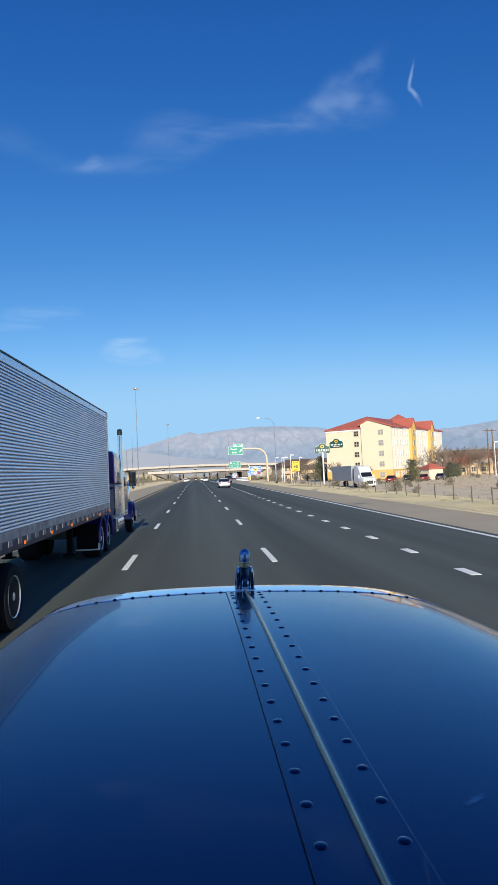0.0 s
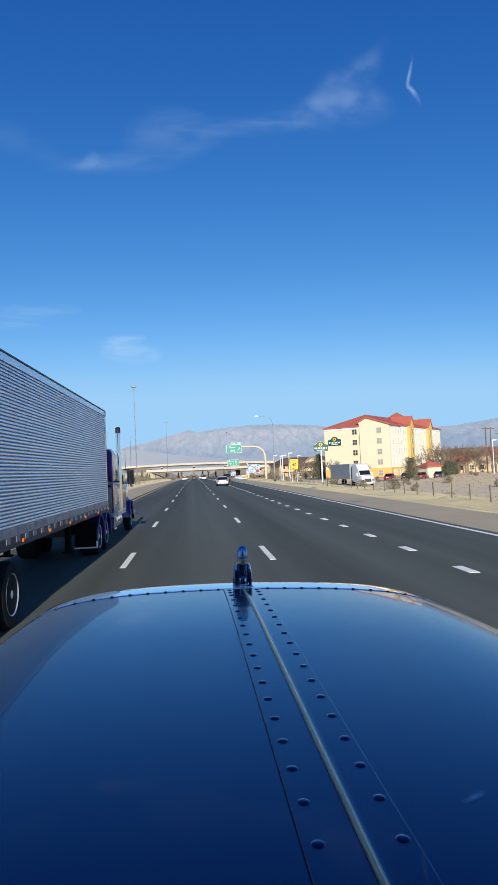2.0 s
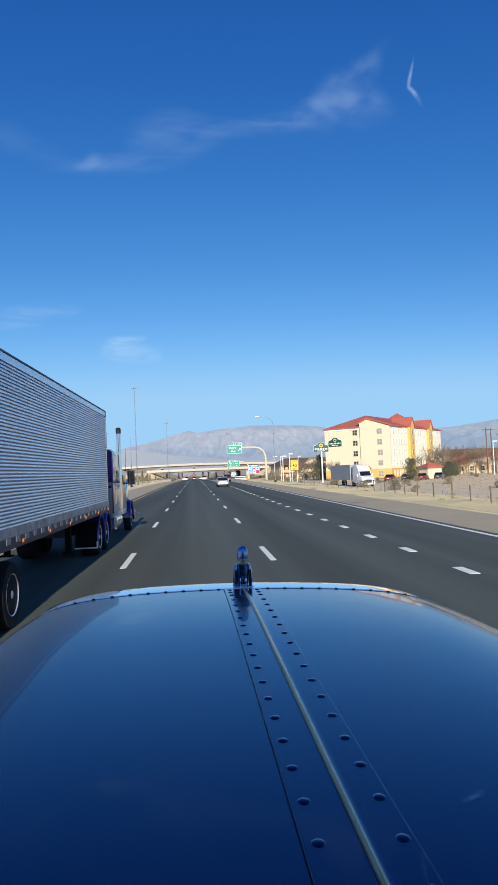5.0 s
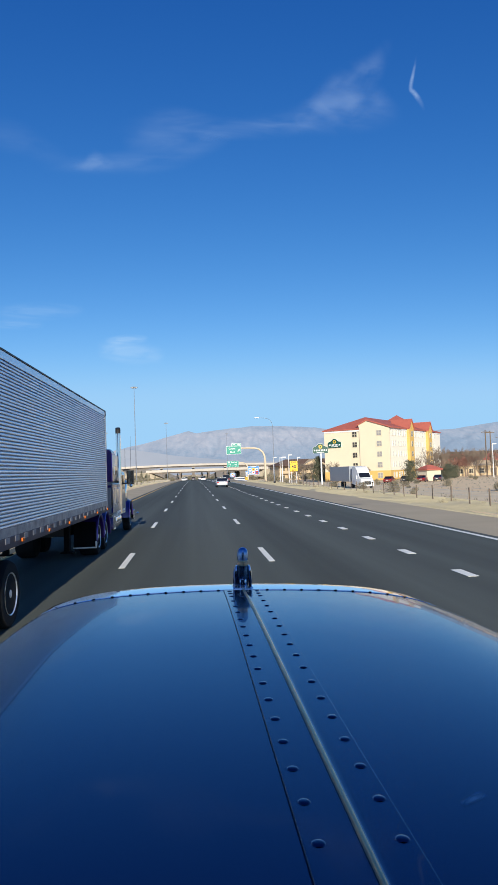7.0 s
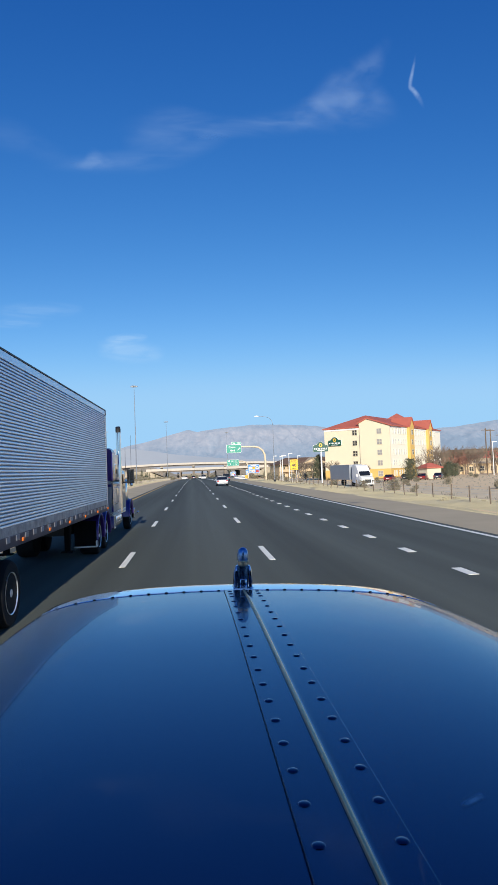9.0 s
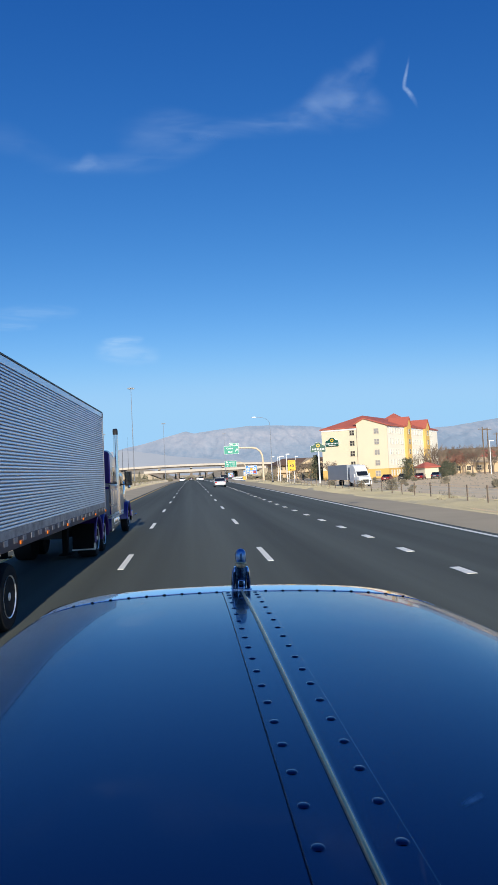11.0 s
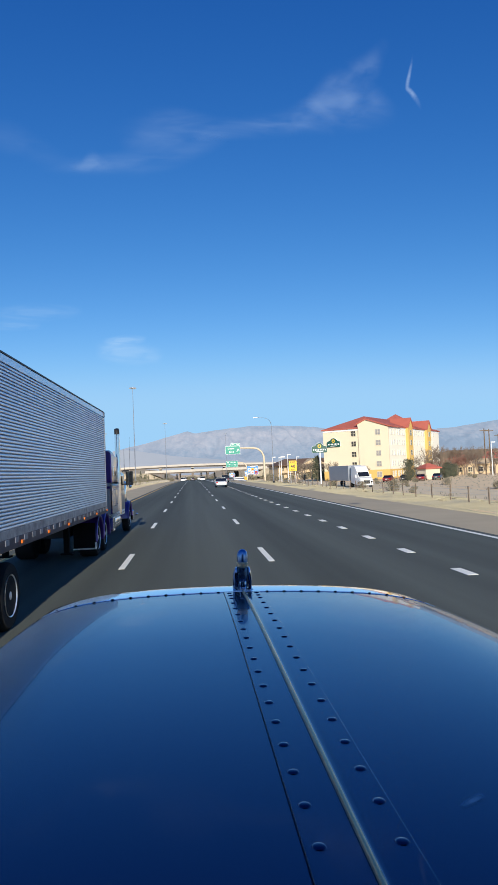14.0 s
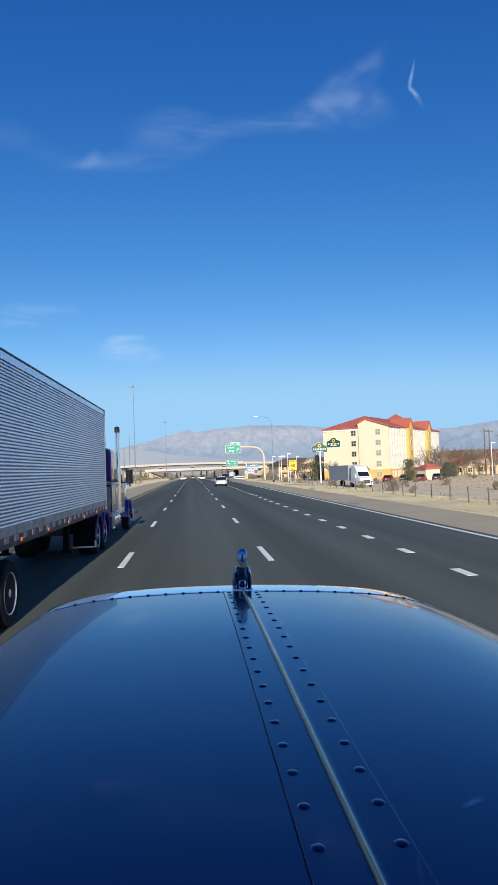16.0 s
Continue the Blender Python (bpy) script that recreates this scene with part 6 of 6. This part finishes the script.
for x, y, s in ((38, 178, 0.6), (44, 168, 0.6), (-22, 75, 0.5), (-26, 95, 0.6), (38, 225, 0.9), (42, 232, 1.0), (46, 228, 0.9), (40, 242, 1.0), (34, 214, 0.8), (44, 214, 0.8), (50, 245, 1.0), (36, 232, 0.8), (47, 238, 0.9), (53, 238, 1.0), (32, 205, 0.7)):
    o = copy_thing(b1, Matrix.Translation((x, y, ground_z(x, y) - 0.05)) @ Matrix.Rotation(random.uniform(0, 6), 4, "Z"))
    o.scale = (s, s, s)

r1 = bare_tree("leafless tree with reddish twigs", 6.5, 9, "red_twig")
place(r1, 76, 186, 1.0)
for x, y, s in ((80, 190, 1.1), (72, 190, 0.9), (84, 198, 1.1), (68, 184, 0.9), (88, 206, 1.2)):
    o = copy_thing(r1, Matrix.Translation((x, y, ground_z(x, y) - 0.05)) @ Matrix.Rotation(random.uniform(0, 6), 4, "Z"))
    o.scale = (s * 1.2, s * 1.2, s)


# ---- vehicles ----
def car(m, paint, label, suv=False):
    """A closed car seen from behind, nose along +y."""
    t = thing("car", m, label, "car", "cars on the motorway")
    L, W, H = (4.7, 1.86, 1.68) if suv else (4.6, 1.82, 1.46)
    hl, w = L / 2, W / 2
    rings = []
    for y, zb, zt, k in ((-hl, 0.42, 0.8, 0.86), (-hl + 0.12, 0.3, 0.95, 0.95), (-hl + 0.6, 0.26, 0.98, 1.0), (0, 0.24, 0.95, 1.0), (hl - 1.2, 0.26, 0.92, 1.0), (hl - 0.4, 0.28, 0.78, 0.95), (hl, 0.36, 0.62, 0.8)):
        rings.append([(-w * k * 0.96, y, zb), (w * k * 0.96, y, zb), (w * k, y, zb + 0.2), (w * k, y, zt - 0.12), (w * k * 0.93, y, zt), (-w * k * 0.93, y, zt), (-w * k, y, zt - 0.12), (-w * k, y, zb + 0.2)])
    body = part("body", add_rings(bmesh.new(), rings), paint, t, smooth=40)
    back = -hl + (0.25 if suv else 0.55)
    rings = []
    for y, zt, k in ((back, 0.96, 0.9), (back + (0.3 if suv else 0.7), H - 0.1, 0.78), (back + 1.1, H, 0.76), (0.3, H - 0.02, 0.76), (hl - 1.3, 0.94, 0.88)):
        rings.append([(-w * 0.92, y, 0.92), (w * 0.92, y, 0.92), (w * k, y, max(zt, 0.93)), (-w * k, y, max(zt, 0.93))])
    part("greenhouse", add_rings(bmesh.new(), rings), "dark_glass", body, smooth=30)
    part("roof", box(-w * 0.74, w * 0.74, back + (0.35 if suv else 0.75), 0.35, H - 0.05, H + 0.012, 0.02), paint, body)
    for s in (-1, 1):
        part("tail_light", box(s * w * 0.72 - 0.16, s * w * 0.72 + 0.16, -hl - 0.01, -hl + 0.1, 0.68, 0.82, 0.02), "red_lens", body, "red tail light")
        part("side_mirror", box(s * w * 1.08 - 0.08, s * w * 1.08 + 0.08, 0.75, 0.85, 0.93, 1.05, 0.02), paint, body)
    part("bumper", box(-w * 0.85, w * 0.85, -hl - 0.04, -hl + 0.1, 0.34, 0.52, 0.03), paint, body)
    part("plate_bar", box(-0.26, 0.26, -hl - 0.015, -hl, 0.6, 0.72), "white", body, "blank pale number plate")
    for y in (-hl + 0.85, hl - 0.9):
        for s in (-1, 1):
            wheel(t, s * (w - 0.11), y, 0.33, 0.22, s, "alloy")
    return t


car(Matrix.Translation((4.3, 103, fall(103))), "silver_car", "silver saloon car driving ahead")
car(Matrix.Translation((7.6, 158, fall(158))), "dark_car", "dark grey sport utility car in the exit lane", True)
for x, y, p, s, lab in ((3.6, 250, "white", True, "white sport utility car far ahead"), (-3.8, 260, "white", False, "white car far ahead in the inner lane"), (-0.1, 300, "dark_car", False, "dark car far ahead"),
                        (-3.9, 330, "silver_car", True, "silver car far ahead in the inner lane"), (3.6, 380, "white", False, "white car far ahead"), (-0.2, 420, "red_car", True, "red car far ahead")):
    car(Matrix.Translation((x, y, fall(y))), p, lab, s)
for i, (x, y, p, lab) in enumerate(((42, 140, "red_car", "dark red car parked by the hotel"), (46, 141, "dark_car", "dark car parked by the hotel"), (50, 142, "red_car", "red car parked by the hotel"), (54, 143, "dark_car", "dark grey car parked by the hotel"))):
    o = car(Matrix.Translation((x, y, ground_z(x, y))) @ Matrix.Rotation(radians(-30), 4, "Z"), p, lab)
    tagged(o, group="parked cars")


def lorry(m, label):
    """A modern white tractor with a box trailer, nose along -y."""
    t = thing("parked_lorry", m, label, "truck")
    part("trailer_box", box(-1.28, 1.28, 5.0, 19.0, 1.15, 4.0, 0.04), "trailer_grey", t, "grey box trailer")
    for y in (16.5, 17.8):
        for s in (-1, 1):
            wheel(t, s * 1.0, y, 0.5, 0.5, s)
    rings = []
    for y, z0, z1, k in ((-2.1, 0.5, 1.35, 0.92), (-1.9, 0.45, 1.65, 1.0), (-0.7, 0.45, 1.85, 1.0), (0.0, 0.45, 2.65, 1.0), (0.5, 0.5, 3.2, 1.0), (1.6, 0.6, 3.85, 1.0), (3.6, 0.8, 3.9, 1.0)):
        rings.append([(-1.2 * k, y, z0), (1.2 * k, y, z0), (1.22 * k, y, (z0 + z1) / 2), (1.1 * k, y, z1), (-1.1 * k, y, z1), (-1.22 * k, y, (z0 + z1) / 2)])
    c = part("cab", add_rings(bmesh.new(), rings), "white", t, "white aerodynamic cab", smooth=35)
    part("windscreen", prism([(-0.68, 1.92), (0.03, 2.68), (0.06, 2.72), (-0.72, 1.96)], 0, -1.0, 1.0), "dark_glass", c)
    part("grille", box(-0.6, 0.6, -2.16, -2.05, 0.65, 1.25, 0.03), "black", c)
    part("bumper", box(-1.15, 1.15, -2.25, -2.05, 0.35, 0.62, 0.05), "white", c)
    for s in (-1, 1):
        part("headlight", box(s * 0.9 - 0.18, s * 0.9 + 0.18, -2.12, -2.0, 0.85, 1.1, 0.03), "dark_glass", c)
        part("mirror", box(s * 1.4 - 0.1, s * 1.4 + 0.1, -0.2, -0.1, 1.7, 2.3, 0.03), "white", c)
        wheel(t, s * 1.0, -0.9, 0.5, 0.3, s)
        wheel(t, s * 0.95, 3.9, 0.5, 0.5, s)
    return t


lorry(Matrix.Translation((28.6, 110, ground_z(28.6, 110) + 0.05)) @ Matrix.Rotation(radians(5.5), 4, "Z") @ Matrix.Diagonal((0.94, 0.8, 0.94, 1)), "white semi truck with a grey trailer parked on the frontage road")

# ---- frontage road and the other carriageway ----
sheet("pavement_frontage", [26, 28, 30, 32, 34, 36], [y for y in GY if -200 <= y <= 340], lambda x, y: ground_z(x, y) + 0.05, "sandy_paving", "narrow sandy worn frontage road", "road")
sheet("road_opposite", [-54, -50, -46, -42], [y for y in GY if -400 <= y <= 700], lambda x, y: ground_z(x, y) + 0.08, "asphalt", "asphalt of the opposite carriageway", "road")
wall = tagged(put("wall_noise", box(-76, -75.4, -400, 420, -1.5, 3.4), material("dark_block_wall", (0.12, 0.1, 0.085), 0.9, vary=0.15, scale=0.3, fine=3, bump=0.3)), "long dark block wall along the motorway", "wall", kind="structure")
o = lorry(Matrix.Translation((-47, 150, ground_z(-47, 150) + 0.08)), "white semi truck on the opposite carriageway")
lorry(Matrix.Translation((-50, 40, ground_z(-50, 40) + 0.08)), "white semi truck on the opposite carriageway")
back = thing("overhead_sign", Matrix.Translation((-57, 246, ground_z(-57, 246))), "pale back of a cantilever sign facing oncoming traffic", "road sign")
part("curved_post", tube([(0, 0, 0), (0, 0, 5.4), (0.4, 0, 7.0), (1.8, 0, 7.9), (8, 0, 8.0)], [0.3, 0.28, 0.26, 0.22, 0.16], 12), "sign_cream", back, smooth=40)
part("sign_panel", box(4.0, 8.2, 0.25, 0.33, 6.6, 9.4, 0.02), "sign_white", back)

# ---- billboard ----
bill = thing("billboard", Matrix.Translation((44.5, -7, ground_z(44.5, -7))), "wide yellow billboard on a single steel column", "billboard")
part("column", tube([(0, 0.6, -0.5), (0, 0.6, 6.0)], 0.55, 16), "galv", bill, smooth=40)
part("frame", box(-14.4, 1.2, 0.2, 0.9, 5.9, 6.5, 0.03), "galv", bill)
face = part("face", box(-14.6, 0.6, 0.0, 0.2, 6.4, 11.4, 0.02), "sign_cream", bill)
part("poster", box(-14.4, 0.4, -0.02, 0.0, 6.6, 11.2), material("pale_yellow_poster", (0.72, 0.66, 0.3), 0.6, vary=0.08, scale=0.4, fine=6), face)
text("GATHERING OF NATIONS", 1.15, "sign_green", face, Matrix.Translation((-6.3, -0.035, 10.1)) @ UP, bold=0.02)
for z, w in ((8.7, 5.0), (7.6, 7.0)):
    part("letter_bar", box(-6.3 - w / 2, -6.3 + w / 2, -0.035, -0.02, z - 0.25, z + 0.25), "sign_green", face)
part("emblem", lathe([(0.3, -0.035), (0.8, -0.035), (0.8, -0.02), (0.3, -0.02)], 1, (-13.2, 0, 9.9), 18), "sign_white", face)
for i in range(8):
    part("catwalk_bracket", tube([(-14 + 2 * i, 0.2, 6.3), (-14 + 2 * i, -1.0, 6.2)], 0.05, 6), "galv", bill)

# ---- tan hotel further off ----
tan = thing("hotel", Matrix.Translation((117, 154, ground_z(117, 154))) @ Matrix.Rotation(radians(-12), 4, "Z"), "four-storey tan and brown block hotel with flat roof", "hotel")
part("wall", box(0, 66, 0, 18, 0, 14.5), "stucco_tan", tan)
for x0, x1, h in ((6, 14, 16.2), (30, 44, 16.8), (58, 66, 16.0)):
    part("bay", box(x0, x1, -0.8, 6, 0, h), "stucco", tan, "cream bay rising above the roof")
    part("bay_cornice", box(x0 - 0.3, x1 + 0.3, -1.1, 6.2, h, h + 0.5), "white", tan)
part("cornice", box(-0.3, 66.3, -0.3, 18.3, 14.5, 15.0), "white", tan)
part("base_band", box(-0.05, 66.05, -0.05, 18.05, 0, 3.2), "roof_brown", tan)
for i in range(18):
    x = 2 + 3.65 * i
    y = -0.87 if any(a < x < b for a, b in ((6, 14), (30, 44), (58, 66))) else -0.12
    for z in (2.0, 5.4, 8.8, 12.2):
        window_copy_to(tan, x, y, z)

# ---- show truck on poles and the dealer's yard ----
show = thing("display_truck", Matrix.Translation((18.0, -213, ground_z(18, -213))) @ Matrix.Rotation(radians(78), 4, "Z"), "red long-nosed tractor mounted high on two steel poles", "truck")
M["red"] = material("faded_red_paint", (0.5, 0.05, 0.05), 0.4, vary=0.1, scale=1, fine=30, coat=0.3)
for y in (1.6, -3.0):
    part("pole", tube([(0, y, -0.3), (0, y, 4.6 if y > 0 else 5.3)], 0.28, 14), "black", show, "black steel pole", smooth=40)
tilt = Matrix.Translation((0, 0, 5.0)) @ Matrix.Rotation(radians(-9), 4, "X")
for nm, bm, mt in (("sleeper", box(-1.15, 1.15, -2.2, -0.2, 0.5, 2.7, 0.15), "red"), ("cab", box(-1.05, 1.05, -0.2, 1.3, 0.5, 2.1, 0.12), "red"), ("windscreen", box(-0.9, 0.9, 1.28, 1.34, 1.35, 1.95, 0.02), "dark_glass"),
                   ("hood", box(-0.62, 0.62, 1.3, 3.4, 0.4, 1.3, 0.1), "red"), ("grille", box(-0.55, 0.55, 3.38, 3.48, 0.2, 1.25, 0.03), "chrome"), ("bumper", box(-1.15, 1.15, 3.5, 3.62, -0.1, 0.3, 0.04), "chrome"),
                   ("chassis_rail", box(-0.45, 0.45, -5.2, 3.3, 0.05, 0.4, 0.02), "black"), ("fuel_tank", lathe([(0.05, -1.4), (0.3, -1.38), (0.3, 0.6), (0.05, 0.62)], 1, (0.85, 0, 0.1), 18), "chrome"),
                   ("exhaust_stack", tube([(1.2, -0.1, 0.3), (1.2, -0.1, 3.2)], 0.09, 12), "chrome"), ("exhaust_stack", tube([(-1.2, -0.1, 0.3), (-1.2, -0.1, 3.2)], 0.09, 12), "chrome")):
    o = part(nm, bm, mt, show)
    o.matrix_basis = tilt
for y in (2.6, -3.6, -4.8):
    for s in (-1, 1):
        w = wheel(show, 0, 0, 0.5, 0.3, s)
        w.matrix_basis = tilt @ Matrix.Translation((s * 1.0, y, 0.05))
oval = thing("pole_sign", Matrix.Translation((23.5, -214, ground_z(23.5, -214))), "red oval dealer sign on a steel pole", "sign")
part("pole", tube([(0, 0, -0.2), (0, 0, 6.2)], 0.25, 12), "black", oval)
part("sign_face", prism([(1.9 * math.cos(k * math.pi / 12), 6.9 + 0.75 * math.sin(k * math.pi / 12)) for k in range(24)], 1, -0.15, 0.15), "red", oval)
part("rim", prism([(2.02 * math.cos(k * math.pi / 12), 6.9 + 0.87 * math.sin(k * math.pi / 12)) for k in range(24)], 1, -0.1, 0.1), "sign_white", oval)
for i in range(7):
    part("letter_bar", box(-1.2 + 0.36 * i, -0.95 + 0.36 * i, -0.18, -0.15, 6.7, 7.15), "sign_white", oval)
first_lorry = [ob for ob in scene.objects if ob.name == "parked_lorry"][0]
for x, y, rz in ((27, -176, 60), (31, -168, 60), (35, -160, 60), (42, -182, 75), (48, -172, 75), (33, -200, 80)):
    o = copy_thing(first_lorry, Matrix.Translation((x, y, ground_z(x, y))) @ Matrix.Rotation(radians(rz), 4, "Z"))
    tagged(o, "white semi truck parked in the dealer's yard", group="trucks in the yard")
yard = thing("chain_fence", Matrix.Identity(4), "grey chain-link fence round a truck yard", "fence")
for i in range(34):
    y = -240 + 3 * i
    part("post", tube([(15.5, y, ground_z(15.5, y) - 0.2), (15.5, y, ground_z(15.5, y) + 1.9)], 0.035, 6), "galv", yard)
for h in (0.1, 0.7, 1.3, 1.85):
    part("wire", tube([(15.5, y, ground_z(15.5, y) + h) for y in range(-240, -140, 6)], 0.012, 4), "galv", yard)
